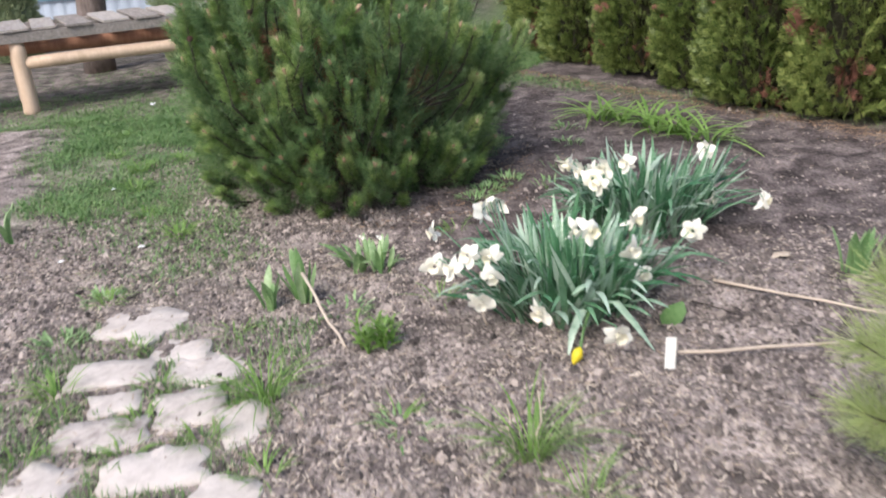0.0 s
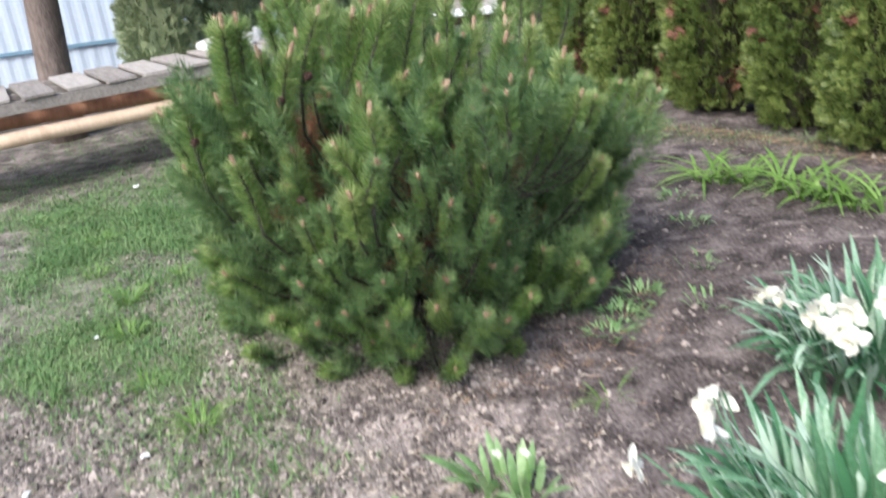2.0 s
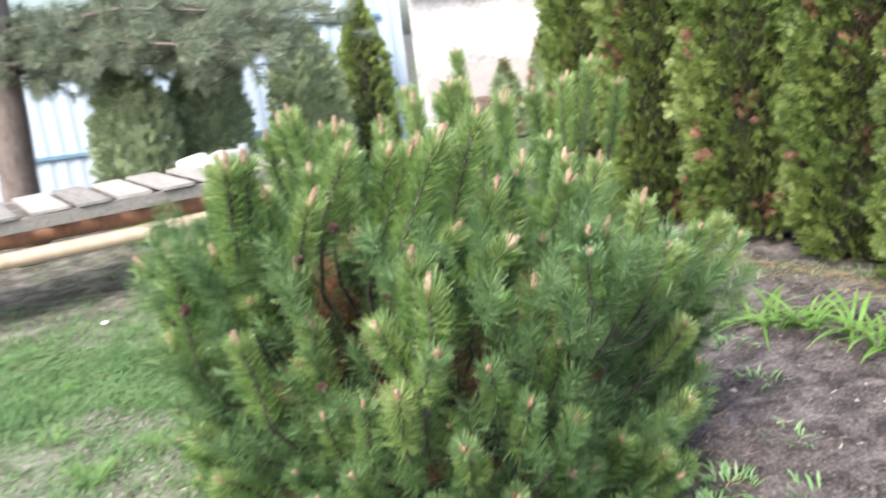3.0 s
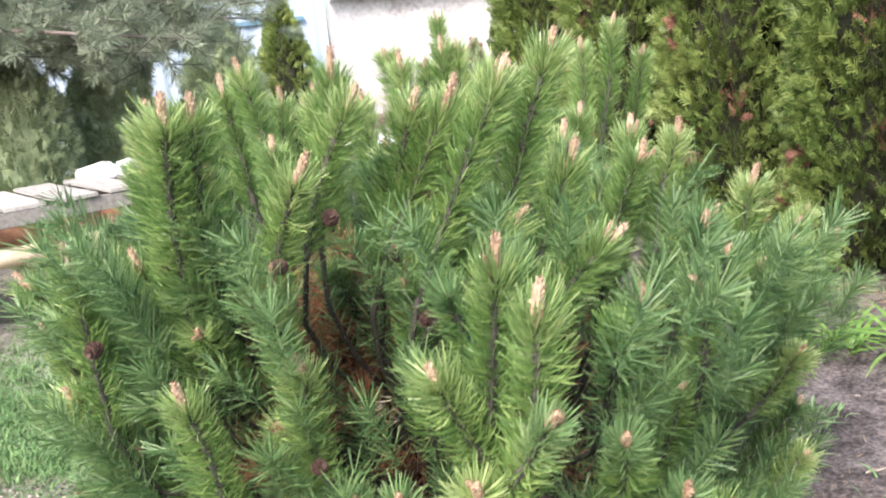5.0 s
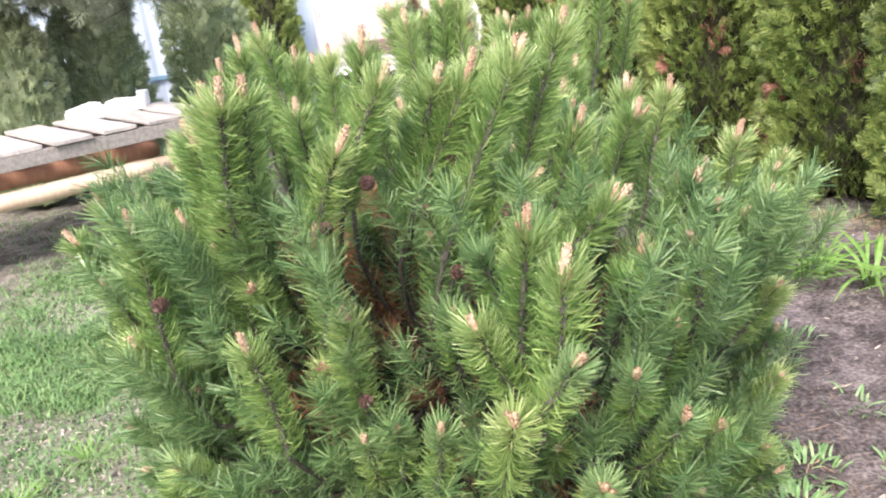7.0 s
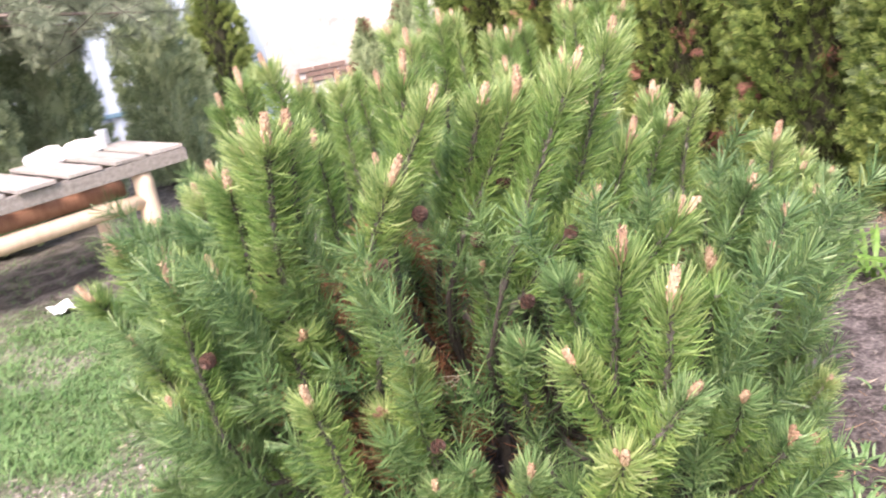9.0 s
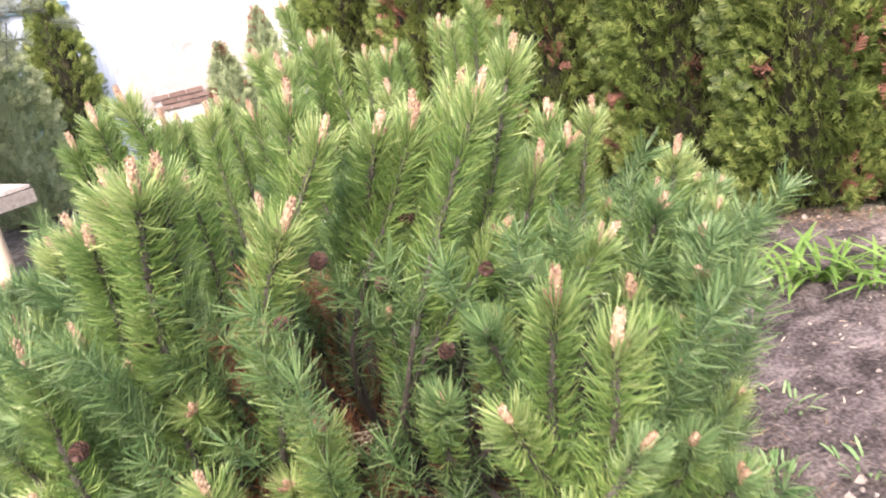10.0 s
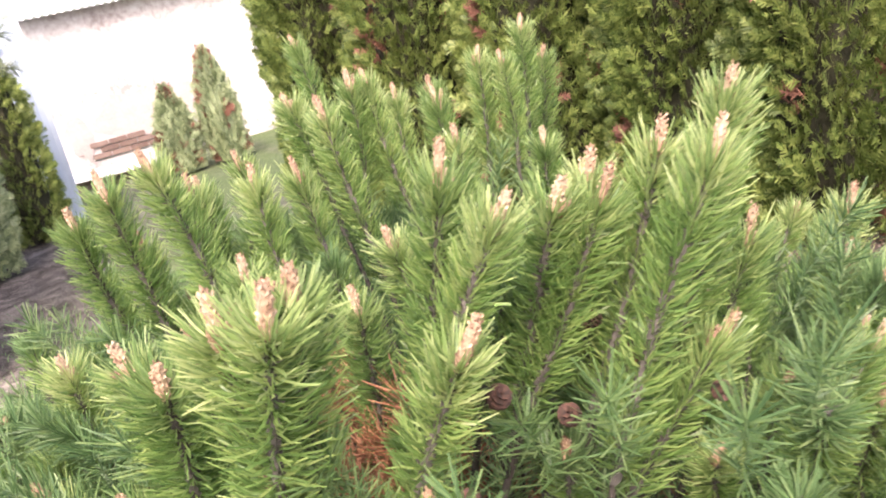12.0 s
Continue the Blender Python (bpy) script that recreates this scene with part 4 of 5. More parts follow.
    # a fallen yellow tulip before the clump, with wide bent leaves
    bx, by = 0.56, 3.5
    t = thing("tulip", bx, by, height(bx, by) - 0.01, "yellow tulip bud hanging to the soil on a bent pale stem", "flower")
    s = Soup()
    s.tube([(0, 0, 0), (-0.015, -0.05, 0.09), (-0.04, -0.15, 0.13), (-0.075, -0.26, 0.1), (-0.09, -0.31, 0.065)], [0.006, 0.0055, 0.005, 0.005, 0.005], 7)
    part("stem", s.mesh("stem", PALE_LEAF, True), None, t)
    s = Soup()
    s.tube([(-0.09 - 0.004 * k, -0.31 - 0.003 * k, 0.068 - 0.0082 * k) for k in range(8)], [0.004, 0.014, 0.0185, 0.0195, 0.018, 0.015, 0.01, 0.003], 10)
    part("bud", s.mesh("bud", YELLOW, True), None, t, "closed yellow bud")
    bent = (
        ([(0, 0, 0), (-0.03, -0.06, 0.11), (-0.07, -0.15, 0.13), (-0.11, -0.22, 0.08), (-0.13, -0.27, 0.005)], 0.034),
        ([(0, 0, 0), (0.02, -0.05, 0.12), (0.06, -0.12, 0.15), (0.12, -0.19, 0.09), (0.18, -0.24, 0.005)], 0.036),
        ([(0.01, 0, 0), (0.06, -0.01, 0.12), (0.15, -0.01, 0.17), (0.24, 0.0, 0.17), (0.32, 0.01, 0.14)], 0.04),
        ([(0, 0.01, 0), (0.0, -0.03, 0.16), (-0.03, -0.08, 0.21), (-0.07, -0.1, 0.2), (-0.1, -0.1, 0.17)], 0.03),
    )
    for pts, w in bent:
        s = Soup()
        along = Vector(pts[-1]) - Vector(pts[0])
        s.strip(pts, Vector((-along.y, along.x, 0)).normalized(), [w * 0.5, w * 0.9, w, w * 0.85, w * 0.15], 0, 0.14)
        part("leaf", s.mesh("leaf", DAFF_LEAF, True), None, t, "broad bent grey-green leaf")
    t = thing("tulip_leaf", 0.84, 3.46, height(0.84, 3.46) - 0.01, "single broad pale green leaf standing beside daffodils", "plant")
    s = Soup()
    s.strip([(-0.02, 0, 0), (-0.008, -0.004, 0.04), (0.016, 0.0, 0.075), (0.04, 0.008, 0.1)], unit((0.95, -0.1, -0.35)), [0.035, 0.085, 0.075, 0.008], 0, 0.1)
    part("leaf", s.mesh("leaf", PALE_LEAF, True), None, t)


def rosette(name, x, y, count, length, width, lean, mat, label, category, seed, group="", radius=0.02, fold=0.18):
    """A plant of strap or broad leaves from one root, each leaf a part."""
    rng = random.Random(seed)
    t = thing(name, x, y, height(x, y) - 0.008, label, category, group)
    made = [blade_mesh("leaf", seed * 7 + k, length * rng.uniform(0.7, 1.1), width * rng.uniform(0.8, 1.15), rng.uniform(*lean), mat, fold) for k in range(min(count, 6))]
    for k in range(count):
        a, q = rng.uniform(0, 360), radius * math.sqrt(rng.random())
        part("leaf", rng.choice(made), None, t, "", pose(q * math.cos(radians(a)), q * math.sin(radians(a)), 0, rng.uniform(-10, 10), rng.uniform(-5, 15), a + rng.uniform(-40, 40)) @ Matrix.Scale(rng.uniform(0.75, 1.1), 4))
    return t


def build_small_plants():
    tul = "young plant of broad pale green leaves on bare soil"
    rosette("tulip_plant", -0.63, 3.79, 12, 0.25, 0.04, (0.05, 0.45), PALE_LEAF, tul, "plant", 31, "young bulb plants")
    rosette("tulip_plant", -0.76, 3.73, 8, 0.2, 0.036, (0.05, 0.45), PALE_LEAF, tul, "plant", 32, "young bulb plants")
    rosette("tulip_plant", -0.42, 4.12, 16, 0.18, 0.028, (0.2, 0.8), PALE_LEAF, tul, "plant", 33, "young bulb plants", 0.07)
    rosette("tulip_plant", -0.33, 4.06, 10, 0.17, 0.026, (0.2, 0.7), PALE_LEAF, tul, "plant", 34, "young bulb plants", 0.05)
    rosette("iris_plant", 1.66, 3.84, 9, 0.24, 0.03, (0.02, 0.25), PALE_LEAF, "fan of upright green iris leaves in soil", "plant", 35, "", 0.05)
    rosette("iris_plant", -2.4, 4.66, 8, 0.25, 0.03, (0.05, 0.4), PALE_LEAF, "upright green leaves at the lawn's edge", "plant", 36, "", 0.05)
    lily = thing("lily_plant", -0.25, 3.33, height(-0.25, 3.33) - 0.005, "bushy bright green young lily shoots with whorled leaves", "plant")
    rng = random.Random(37)
    made = [blade_mesh("leaf", 500 + k, rng.uniform(0.05, 0.075), rng.uniform(0.011, 0.015), rng.uniform(0.5, 1.1), TUFT) for k in range(5)]
    for k in range(8):
        x, y, h = rng.gauss(0, 0.032), rng.gauss(0, 0.028), rng.uniform(0.07, 0.13)
        st = Soup()
        st.tube([(x, y, 0), (x * 1.15, y * 1.15, h)], [0.004, 0.003], 6)
        stem = part("stem", st.mesh("stem", TUFT, True), None, lily)
        for j in range(14):
            u = (j + 1) / 14
            part("leaf", rng.choice(made), None, stem, "", pose(x * (1 + 0.15 * u), y * (1 + 0.15 * u), h * u, 0, rng.uniform(0, 25) * (1 - u), j * 137.5) @ Matrix.Scale(1.1 - 0.35 * u, 4))
    tuft = "tuft of thin green grass blades on bare soil"
    for k, (x, y, n, le) in enumerate(((-0.6, 2.98, 60, 0.2), (0.27, 2.62, 75, 0.2), (0.41, 2.42, 26, 0.13), (-1.38, 3.08, 50, 0.12), (-0.85, 3.5, 26, 0.08), (-1.5, 3.85, 40, 0.1), (-0.13, 2.82, 14, 0.08), (0.0, 4.55, 20, 0.09), (-1.02, 3.12, 30, 0.06), (-0.98, 2.88, 34, 0.07), (-0.74, 2.74, 30, 0.07), (-0.98, 2.7, 34, 0.06), (-1.3, 2.95, 26, 0.06), (-0.72, 3.08, 20, 0.06), (-1.22, 3.4, 24, 0.07), (-0.5, 2.55, 24, 0.08), (-1.3, 2.68, 24, 0.07), (-0.05, 3.75, 16, 0.09), (-2.14, 5.9, 70, 0.11), (-1.44, 4.64, 60, 0.1), (-2.0, 5.5, 50, 0.09), (-1.75, 5.0, 40, 0.08), (-2.5, 6.4, 50, 0.09), (-1.95, 6.2, 50, 0.09), (-2.7, 7.0, 40, 0.09))):
        rosette("grass_tuft", x, y, n, le * 1.1, 0.005, (0.35, 1.5), TUFT, tuft, "grass", 40 + k, "grass tufts", 0.05)
    moss = Soup()
    rng = random.Random(95)
    for _ in range(11000):
        x, y = rng.uniform(-1.6, -0.52), rng.uniform(2.3, 3.6)
        if any(abs(x - p[0]) < p[2] * 0.44 and abs(y - p[1]) < p[3] * 0.44 for p in STONES) or noise.noise((x * 5, y * 5, 3)) < rng.uniform(-0.45, 0.35):
            continue
        a, h = rng.uniform(0, 6.28), rng.uniform(0.012, 0.042)
        d, p = Vector((math.cos(a), math.sin(a), 0)), Vector((x, y, height(x, y) - 0.002))
        moss.strip([p, p + d * h * 0.5 + Vector((0, 0, h))], Vector((-d.y, d.x, 0)), [0.005, 0.001])
    tagged(new("joint_grass", moss.mesh("joint_grass", GRASS)), "short dull grass growing between flat stones", "grass", kind="stuff")
    for k, (x, y, n) in enumerate(((-1.55, 3.47, 22), (-1.55, 3.9, 18), (-0.44, 3.7, 16), (-0.12, 2.8, 12), (0.09, 5.0, 20), (0.16, 5.17, 30), (0.26, 5.32, 24), (0.7, 6.14, 12), (0.72, 6.55, 10), (0.49, 5.19, 6), (0.58, 5.57, 7))):
        rosette("weed", x, y, n * 2, 0.06, 0.011, (0.4, 1.3), PALE_LEAF, "low green weed spreading over bare soil", "weed", 60 + k, "weeds", 0.09)
    for k in range(9):
        u = k / 8
        rng = random.Random(90 + k)
        x, y = 0.98 + 0.62 * u + rng.uniform(-0.08, 0.08), 6.85 - 1.0 * u + rng.uniform(-0.08, 0.08)
        rosette("daylily", x, y, 14, 0.25, 0.02, (0.8, 2.0), TUFT, "spreading bright green daylily leaves", "plant", 80 + k, "daylilies in a row", 0.05)


def build_scraps():
    rng = random.Random(77)
    for x, y, w, d in ((-2.86, 8.14, 0.06, 0.04), (-2.5, 8.8, 0.2, 0.13), (-1.95, 4.35, 0.03, 0.02), (-2.15, 5.5, 0.035, 0.02), (-1.6, 4.5, 0.03, 0.02)):
        bm = bmesh.new()
        bmesh.ops.create_grid(bm, x_segments=6, y_segments=5, size=0.5)
        for v in bm.verts:
            v.co = Vector((v.co.x * w, v.co.y * d, 0.2 * w * (0.5 + noise.noise((v.co.x * 3 + x, v.co.y * 3, y)))))
        bmesh.ops.solidify(bm, geom=list(bm.faces), thickness=0.002)
        o = part("plastic_scrap", bm, WHITE)
        o.matrix_basis = pose(x, y, height(x, y) + 0.012, 0, 0, rng.uniform(0, 360))
        tagged(o, "crumpled white scrap lying on thin grass", "scrap", "white scraps on the lawn")
    petals, _ = flower_meshes()
    for x, y, z in ((-0.4, 4.06, 0.17), (-0.32, 4.05, 0.17)):
        t = thing("small_flower", x, y, height(x, y), "tiny white flower on a thin green stem", "flower", "small white flowers")
        s = Soup()
        s.tube([(0, 0, -0.01), (0.004, 0, z * 0.6), (0, 0, z)], [0.002, 0.0017, 0.0015], 5)
        part("stem", s.mesh("stem", TUFT, True), None, t)
        part("petals", petals[0], None, t, "white petals", pose(0, 0, z, 20, 10, 0) @ Matrix.Scale(0.42, 4))


def build_near_pine():
    """The young pine whose needles reach into the first view."""
    t = thing("young_pine", 1.3, 2.42, height(1.3, 2.42), "small young pine with long fine green needles", "bush")
    s = Soup()
    s.tube([(0, 0, -0.03), (0.01, 0, 0.2), (0, 0, 0.42)], [0.014, 0.01, 0.006], 7)
    part("trunk", s.mesh("trunk", BARK, True), None, t)
    made = []
    for k in range(2):
        n = Soup()
        n.tube([(0, 0, 0), (0, 0, 0.24)], [0.005, 0.003], 6, 1)
        needles(n, random.Random(300 + k), 0.24, 330, 0.1, 0.1, None, 0.0019)
        made.append(n.mesh("shoot", [YOUNG, BARK]))
    for k in range(17):
        w, z = k * 2.4, 0.04 + 0.028 * k
        d = unit((math.cos(w), math.sin(w), 0.55))
        q = d.to_track_quat("Z", "Y").to_matrix().to_4x4()
        part("shoot", made[k % 2], None, t, "", Matrix.Translation((0, 0, z)) @ q)


# ---- stones, sticks ----
def build_stones():
    rng = random.Random(31)
    for x, y, w, d in STONES:
        bm = bmesh.new()
        n = 22
        ph = rng.uniform(0, 9)
        corners = sorted(rng.uniform(0, 6.283) for _ in range(rng.choice((5, 6, 6, 7))))
        corners = [(c + k * 6.283 / len(corners)) / 2 for k, c in enumerate(corners)]
        ring = []
        for k in range(n):
            a = k * 6.2832 / n
            gap = min(abs((a - c + math.pi) % (2 * math.pi) - math.pi) for c in corners)
            sq = 1 / max(abs(math.cos(a)), abs(math.sin(a))) ** 0.9
            q = 0.5 * sq * (1.06 - 0.22 * min(1, gap) + 0.2 * noise.noise((math.cos(a) * 1.8 + ph, math.sin(a) * 1.8, 0)) + 0.07 * rng.uniform(-1, 1))
            ring.append((0.95 * q * w * math.cos(a), 0.95 * q * d * math.sin(a)))
        low = [bm.verts.new((px, py, -0.03)) for px, py in ring]
        mid = [bm.verts.new((px, py, 0.006 + 0.005 * noise.noise((px * 9, py * 9, ph)))) for px, py in ring]
        top = [bm.verts.new((px * 0.975, py * 0.975, 0.011 + 0.006 * noise.noise((px * 9, py * 9, ph)))) for px, py in ring]
        inn = [bm.verts.new((px * 0.5, py * 0.5, 0.0125 + 0.006 * noise.noise((px * 12, py * 12, ph + 3)))) for px, py in ring]
        mid_v = bm.verts.new((0, 0, 0.012))
        for a, b in ((low, mid), (mid, top), (top, inn)):
            for k in range(n):
                bm.faces.new((a[k], a[(k + 1) % n], b[(k + 1) % n], b[k]))
        for k in range(n):
            bm.faces.new((inn[k], inn[(k + 1) % n], mid_v))
        for f in bm.faces:
            f.smooth = f.normal.z > 0.9 or f.calc_center_median().z > 0.0105
        st = part("paving_stone", bm, STONE)
        st.matrix_basis = pose(x, y, height(x, y) - 0.003, rng.uniform(-2, 2), rng.uniform(-2, 2), rng.uniform(-25, 25))
        tagged(st, "pale flat irregular limestone paver set in soil", "stone", "paving stones")


def stick(name, a, b, r, label, seed, mat=None):
    rng = random.Random(seed)
    s = Soup()
    a, b = Vector(a), Vector(b)
    pts = []
    for k in range(7):
        p = a.lerp(b, k / 6)
        pts.append(p + Vector((rng.uniform(-1, 1), rng.uniform(-1, 1), 0)) * 0.008)
    s.tube(pts, [r * (1.1 - 0.05 * k) * rng.uniform(0.9, 1.1) for k in range(7)], 7)
    ob = new(name, s.mesh(name, mat or TWIG, True))
    return tagged(ob, label, "stick", "dry sticks")


def build_sticks():
    stick("dry_stick", (1.08, 3.79, 0.02), (1.8, 3.3, 0.025), 0.006, "long thin pale dry stick lying on soil", 1)
    stick("dry_stick", (0.8, 3.19, 0.02), (1.72, 3.24, 0.025), 0.0055, "long thin pale dry stick lying on soil", 2)
    stick("dry_stick", (-0.6, 3.72, 0.16), (-0.39, 3.34, 0.012), 0.007, "pale dry stick leaning on a young plant", 3)
    stick("dry_stalk", (0.29, 2.64, 0.0), (0.3, 2.68, 0.2), 0.003, "thin pale dry stalk standing in a grass tuft", 4)
    stick("dry_stalk", (0.22, 2.62, 0.0), (0.2, 2.66, 0.17), 0.0025, "thin pale dry stalk standing in a grass tuft", 5)
    stick("dry_stalk", (0.14, 3.5, 0.0), (0.13, 3.5, 0.13), 0.004, "thin pale dry stalk standing beside daffodils", 6)
    stick("dry_stick", (0.95, 3.62, 0.015), (1.1, 3.5, 0.012), 0.004, "short brown twig lying on bare soil", 7, BARK)
    leaf = Soup()
    leaf.strip([(-0.05, 0, 0.004), (-0.02, 0.01, 0.022), (0.015, -0.005, 0.026), (0.05, 0.01, 0.008)], Vector((0, 1, 0)), [0.01, 0.045, 0.05, 0.008], 0, 0.25)
    dry = new("dry_leaf", leaf.mesh("dry_leaf", STRAW, True))
    dry.matrix_basis = pose(1.42, 4.02, height(1.42, 4.02) + 0.004, 0, 0, 20)
    tagged(dry, "curled tan dry leaf lying on soil", "leaf")
    bm = box_bm(0.038, 0.003, 0.13, 0.001)
    tag = part("plant_label", bm, TAG)
    tag.matrix_basis = pose(0.77, 3.14, height(0.77, 3.14) + 0.05, -8, 4, 8)
    tagged(tag, "blank white plastic plant label stuck in soil", "label")


# ---- board table with log legs ----
def log_mesh(name, a, b, r, seed, mat=LOG):
    rng = random.Random(seed)
    s = Soup()
    a, b = Vector(a), Vector(b)
    ks = 8
    s.tube([a.lerp(b, k / ks) + Vector((rng.uniform(-1, 1), rng.uniform(-1, 1), rng.uniform(-1, 1))) * r * 0.05 for k in range(ks + 1)], [r * (1.04 - 0.01 * k) * (0.93 if k in (0, ks) else 1) for k in range(ks + 1)], 14)
    return s.mesh(name, mat, True)


def build_table():
    ang = math.degrees(math.atan2(1.36, 2.38))
    t = thing("log_table", -1.6, 9.5, 0, "long garden table of grey weathered boards on peeled log legs", "table", rz=ang)
    # x runs back along the front edge, y to the rear
    le, dep, top = 4.5, 1.05, 0.765
    rng = random.Random(4)
    for y in (0.03, dep * 0.5, dep - 0.03):
        bm = box_bm(le, 0.05, 0.09, 0.004)
        bmesh.ops.translate(bm, verts=bm.verts, vec=(-le / 2, y, top - 0.075))
        part("beam", bm, PLANK, t, "grey weathered beam")
    x = -0.01
    while x > -le + 0.1:
        w = rng.uniform(0.2, 0.27)
        bm = box_bm(w, dep + rng.uniform(-0.04, 0.05), 0.024, 0.003, 0.002, rng)
        part("board", bm, PLANK, t, "", pose(x - w / 2, dep / 2, top - 0.016 + rng.uniform(0, 0.005), 0, rng.uniform(-0.6, 0.6), rng.uniform(-2, 2)))
        x -= w + rng.choice((0.05, 0.06, 0.08, 0.09))
    for k, (lx, ly) in enumerate(((-0.32, 0.08), (-2.75, 0.08), (-0.32, dep - 0.1), (-2.75, dep - 0.1))):
        part("leg", log_mesh("leg", (lx, ly, -0.04), (lx, ly, top - 0.122), 0.07, 50 + k), None, t, "peeled pale log leg")
    part("rail", log_mesh("rail", (-2.72, 0.08, 0.46), (-0.34, 0.08, 0.46), 0.058, 60), None, t, "peeled pale log rail")
    part("rail", log_mesh("rail", (-2.9, 0.36, 0.57), (-0.36, 0.36, 0.53), 0.065, 61, SLAB), None, t, "reddish brown log rail")
    for x, y in ((-0.33, 0.88), (-0.62, 0.9)):
        bm = box_bm(0.25, 0.16, 0.11, 0.02, 0.03, rng)
        o = part("white_bag", bm, WHITE)
        o.matrix_basis = t.matrix_basis @ pose(x, y, top + 0.03, 0, 0, rng.uniform(-30, 30))
        tagged(o, "small crumpled white bag on grey boards", "bag", "bags on the table")
    can = Soup()
    can.tube([(0, 0, 0), (0, 0, 0.1), (0, 0, 0.11)], [0.045, 0.047, 0.04], 16)
    o = new("tin_can", can.mesh("tin_can", METAL))
    o.matrix_basis = t.matrix_basis @ pose(-0.14, 1.0, top + 0.002)
    tagged(o, "small grey tin can on weathered boards", "can")


# ---- fence, building, tall pine ----
def build_fence():
    f = thing("fence", -7.1, 13.9, 0, "tall pale blue corrugated sheet fence with dark rails", "fence", kind="structure", rz=2)
    s = Soup()
    step, hgt = 0.05, 2.15
    x0, n = -7.0, 268
    prof = (0, 0.018, 0.018, 0)
    for z in (-0.02, hgt):
        for k in range(n):
            s.v.append((x0 + k * step, prof[k % 4], z))
    for k in range(n - 1):
        s.f.append((k, k + 1, n + k + 1, n + k))
        s.i.append(0)
    part("sheet", s.mesh("sheet", SHEET), None, f)
    for z in (0.62, 1.9):
        bm = box_bm(13.1, 0.03, 0.05, 0.004)
        bmesh.ops.translate(bm, verts=bm.verts, vec=(-0.45, -0.02, z))
        part("rail", bm, RAIL, f, "dark blue metal rail")


def build_shed():
    h = thing("shed", -0.64, 17.0, 0, "low white plastered shed with bare brick patch and corrugated roof", "building", kind="structure")
    wide, tall, deep = 6.6, 2.24, 4.0
    for nm, sx, sy, px, py in (("wall", wide, 0.25, wide / 2, 0.125), ("wall", 0.25, deep - 0.25, 0.125, 0.125 + deep / 2)):
        bm = box_bm(sx, sy, tall + 0.1, 0.01)
        bmesh.ops.translate(bm, verts=bm.verts, vec=(px, py, tall / 2 - 0.05))
        part(nm, bm, PLASTER, h, "white lime plaster, patchy at the foot")
    rng = random.Random(6)
    bm = box_bm(0.243, 0.03, 0.068, 0.004)
    br = bpy.data.meshes.new("brick")
    bm.to_mesh(br)
    bm.free()
    br.materials.append(BRICK)
    bm = box_bm(0.245, 0.12, 0.068, 0.005)
    pile_brick = bpy.data.meshes.new("brick")
    bm.to_mesh(pile_brick)
    bm.free()
    pile_brick.materials.append(BRICK)
    for row in range(3):
        for k in range(6 - row // 2):
            if row == 2 and rng.random() < 0.4:
                continue
            part("brick", br, None, h, "", pose(0.5 + k * 0.255 + 0.12 * (row % 2), -0.018, 0.3 + row * 0.08))
    for px, pz, w, q in ((1.25, 0.75, 1.5, 0.34), (0.3, 0.6, 0.35, 0.3)):
        bm = bmesh.new()
        rim = [(px + w * 0.5 * math.cos(k * 0.349) * (1 + 0.5 * noise.noise((k * 0.7, px, 1))), pz + q * math.sin(k * 0.349) * (1 + 0.5 * noise.noise((k * 0.7, px, 5)))) for k in range(18)]
        proud = -0.006 - 0.01 * (w < 1)
        front, back = [bm.verts.new((x, proud, z)) for x, z in rim], [bm.verts.new((x, 0.01, z)) for x, z in rim]
        bm.faces.new(front)
        for k in range(18):
            bm.faces.new((front[k], back[k], back[(k + 1) % 18], front[(k + 1) % 18]))
        bmesh.ops.recalc_face_normals(bm, faces=bm.faces)
        part("bare_patch", bm, RENDER, h, "pinkish patch of bare render")
    s = Soup()
    n = 150
    for j, (y, z) in enumerate(((-0.22, tall + 0.0), (deep + 0.2, tall + 1.0))):
        for k in range(n):
            s.v.append((-0.02 + k * 0.05, y, z + 0.02 * (1 if k % 2 else -1)))
    for k in range(n - 1):
        s.f.append((k, k + 1, n + k + 1, n + k))
        s.i.append(0)
    part("roof", s.mesh("roof", TIN, True), None, h, "grey corrugated roof sheet")
    bm = box_bm(1.0, 0.4, 0.02, 0.004)
    o = part("metal_sheet", bm, WHITE)
    o.matrix_basis = pose(-0.22, 16.2, 0.17, 10, 3, 8)
    tagged(o, "pale flat sheet lying propped at the shed's foot", "sheet")
    pile = thing("brick_pile", -0.22, 16.3, 0, "low pile of old red bricks at a shed's foot", "bricks", rz=8)
    for row in range(2):
        for k in range(4):
            for j in range(2):
                part("brick", pile_brick, None, pile, "", pose(-0.39 + k * 0.26 + rng.uniform(-0.01, 0.01), -0.07 + 0.14 * j, 0.034 + row * 0.072, 0, 0, rng.uniform(-6, 6)))


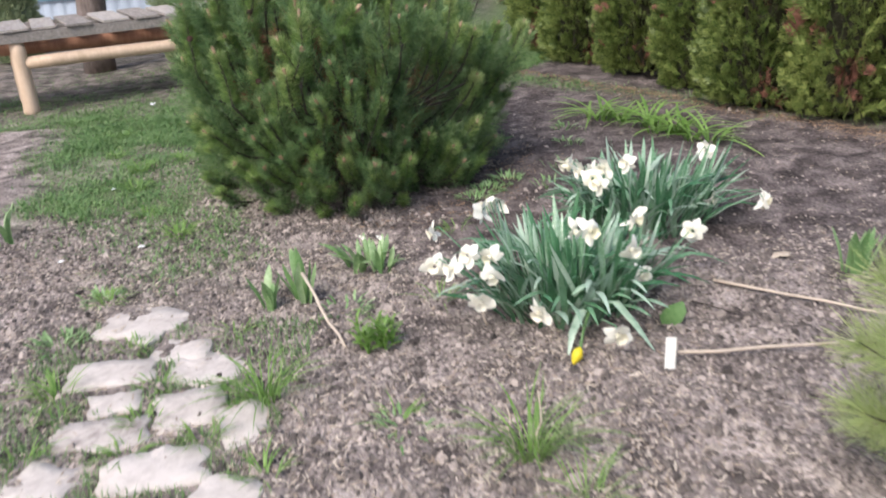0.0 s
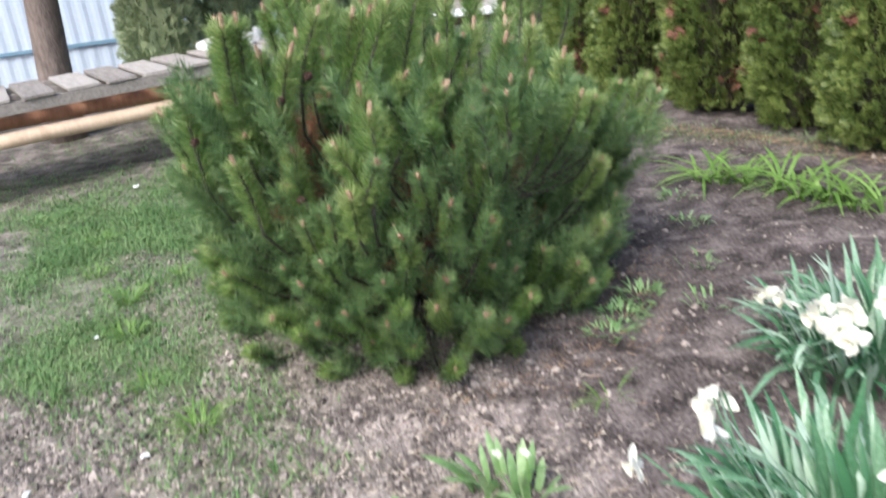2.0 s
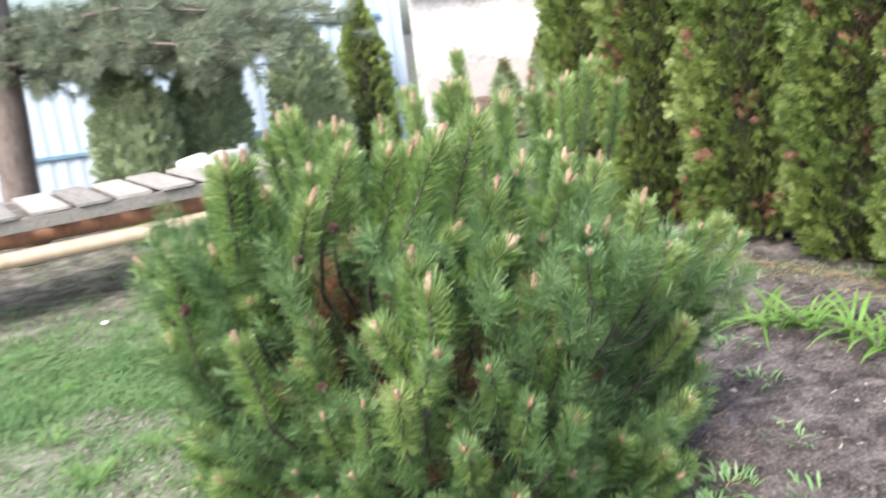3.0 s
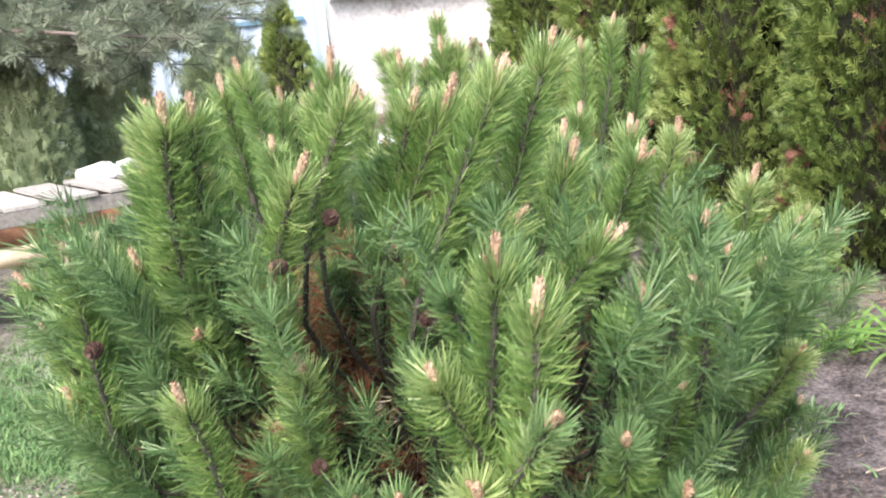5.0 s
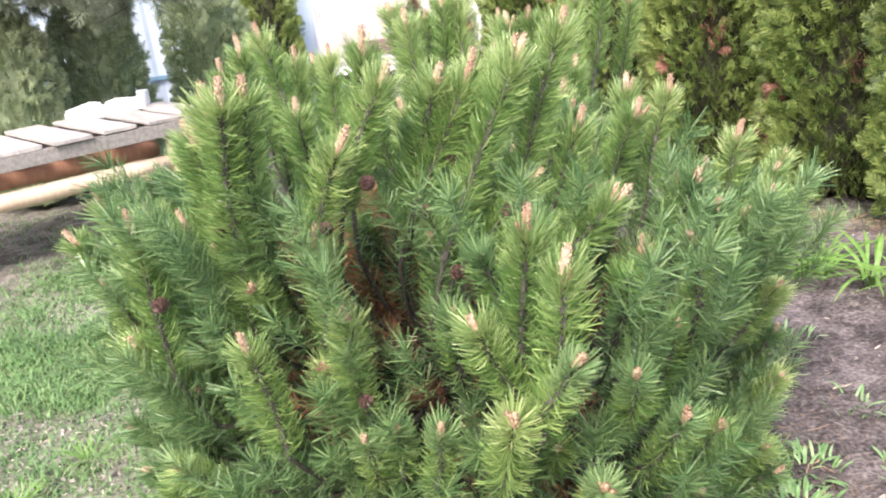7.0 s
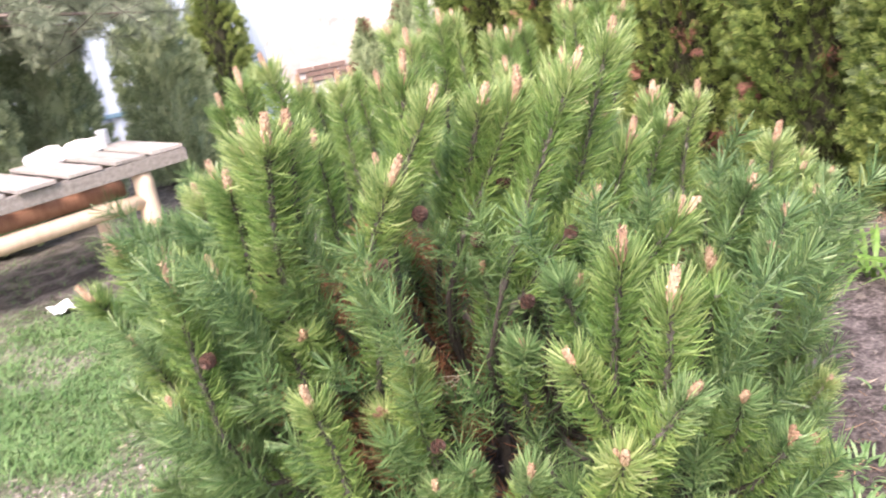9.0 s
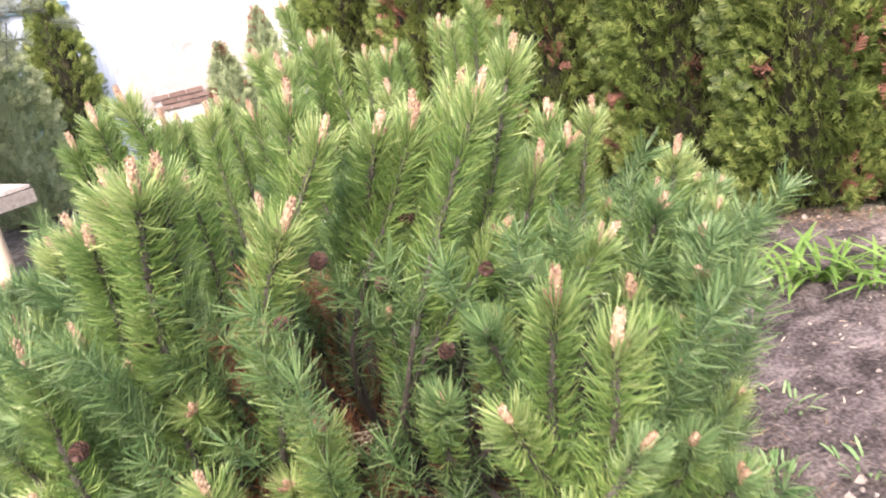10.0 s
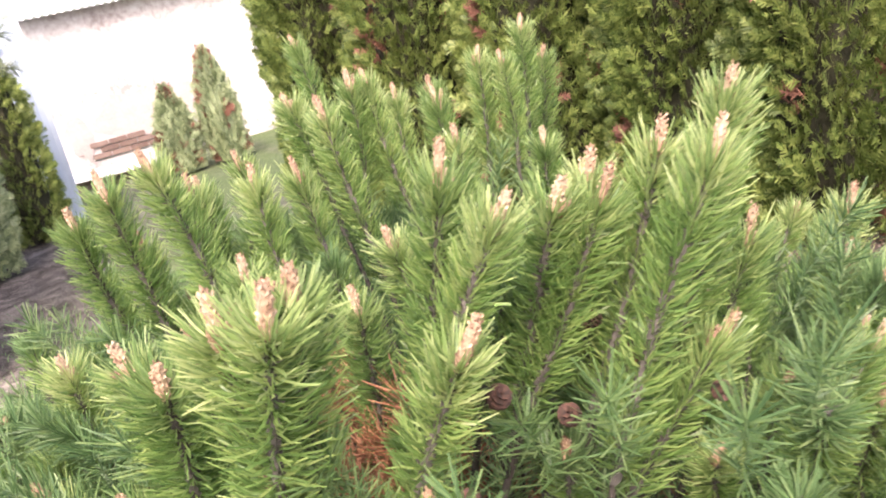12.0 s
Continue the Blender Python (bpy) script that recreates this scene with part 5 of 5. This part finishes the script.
def build_tall_pine():
    rng = random.Random(17)
    t = thing("pine_tree", -4.4, 10.6, 0, "tall pine with bare grey-brown trunk and hanging branches", "tree")
    s = Soup()
    s.tube([(0, 0, -0.1), (0.03, 0, 0.5), (0.1, 0, 1.3), (0.17, 0.02, 2.4), (0.22, 0.02, 3.6), (0.25, 0, 5.0)], [0.19, 0.165, 0.155, 0.14, 0.1, 0.03], 14)
    part("trunk", s.mesh("trunk", TRUNK, True), None, t, "rough grey-brown trunk")
    long_shoots = []
    for k in range(3):
        tw = Soup()
        tw.tube([(0, 0, 0), (0, 0, 0.3)], [0.006, 0.003], 4, 1, False)
        needles(tw, random.Random(200 + k), 0.3, 150, 0.085, 0.1, None, 0.0045, seg=1)
        long_shoots.append(tw.mesh("twig", [HAZY_NEEDLE, BARK]))
    crown = Soup()
    data = [(sh, [v.co.copy() for v in sh.vertices], [tuple(p.vertices) for p in sh.polygons], [p.material_index for p in sh.polygons]) for sh in long_shoots]
    for k in range(26):
        z = 1.85 + 0.1 * k
        w = k * 2.4
        reach = 2.9 * (1 - (z - 1.6) / 4.2)
        if k < 14:
            z = 1.66 + 0.035 * k
            w = rng.uniform(-0.4, 0.3) if k % 5 else rng.uniform(2.4, 3.8)
            reach = rng.uniform(2.2, 3.3)
        d = Vector((math.cos(w), math.sin(w), 0))
        e = d * reach + Vector((0, 0, z - 0.045 * reach))
        m = d * reach * 0.5 + Vector((0, 0, z + 0.08))
        b = Soup()
        b.tube([d * 0.1 + Vector((0, 0, z)), m, e], [0.028, 0.018, 0.006], 6)
        part("branch", b.mesh("branch", TRUNK, True), None, t)
        for j in range(48 if k < 14 else 16):
            u = rng.uniform(0.08, 1.0)
            p = (d * 0.1 + Vector((0, 0, z))).lerp(m, u * 2) if u < 0.5 else m.lerp(e, u * 2 - 1)
            a = unit(d * 0.6 + Vector((rng.uniform(-1, 1), rng.uniform(-1, 1), rng.uniform(-0.6, 0.5))))
            q = Matrix.Translation(p + Vector((rng.uniform(-0.2, 0.2), rng.uniform(-0.2, 0.2), rng.uniform(-0.15, 0.08)))) @ a.to_track_quat("Z", "Y").to_matrix().to_4x4()
            _, vs, fs, ix = rng.choice(data)
            base = len(crown.v)
            crown.v += [tuple(q @ v) for v in vs]
            crown.f += [tuple(base + i for i in f) for f in fs]
            crown.i += ix
    tagged(part("crown", crown.mesh("crown", [HAZY_NEEDLE, BARK]), None, t, "grey-green needle sprays, paled for haze"), "", kind="stuff")


build_ground()
build_hedge()
build_pine()
build_table()
build_fence()
build_shed()
build_tall_pine()
build_daffodils()
build_small_plants()
build_near_pine()
build_scraps()
build_stones()
build_sticks()
build_grass()
build_crumbs()
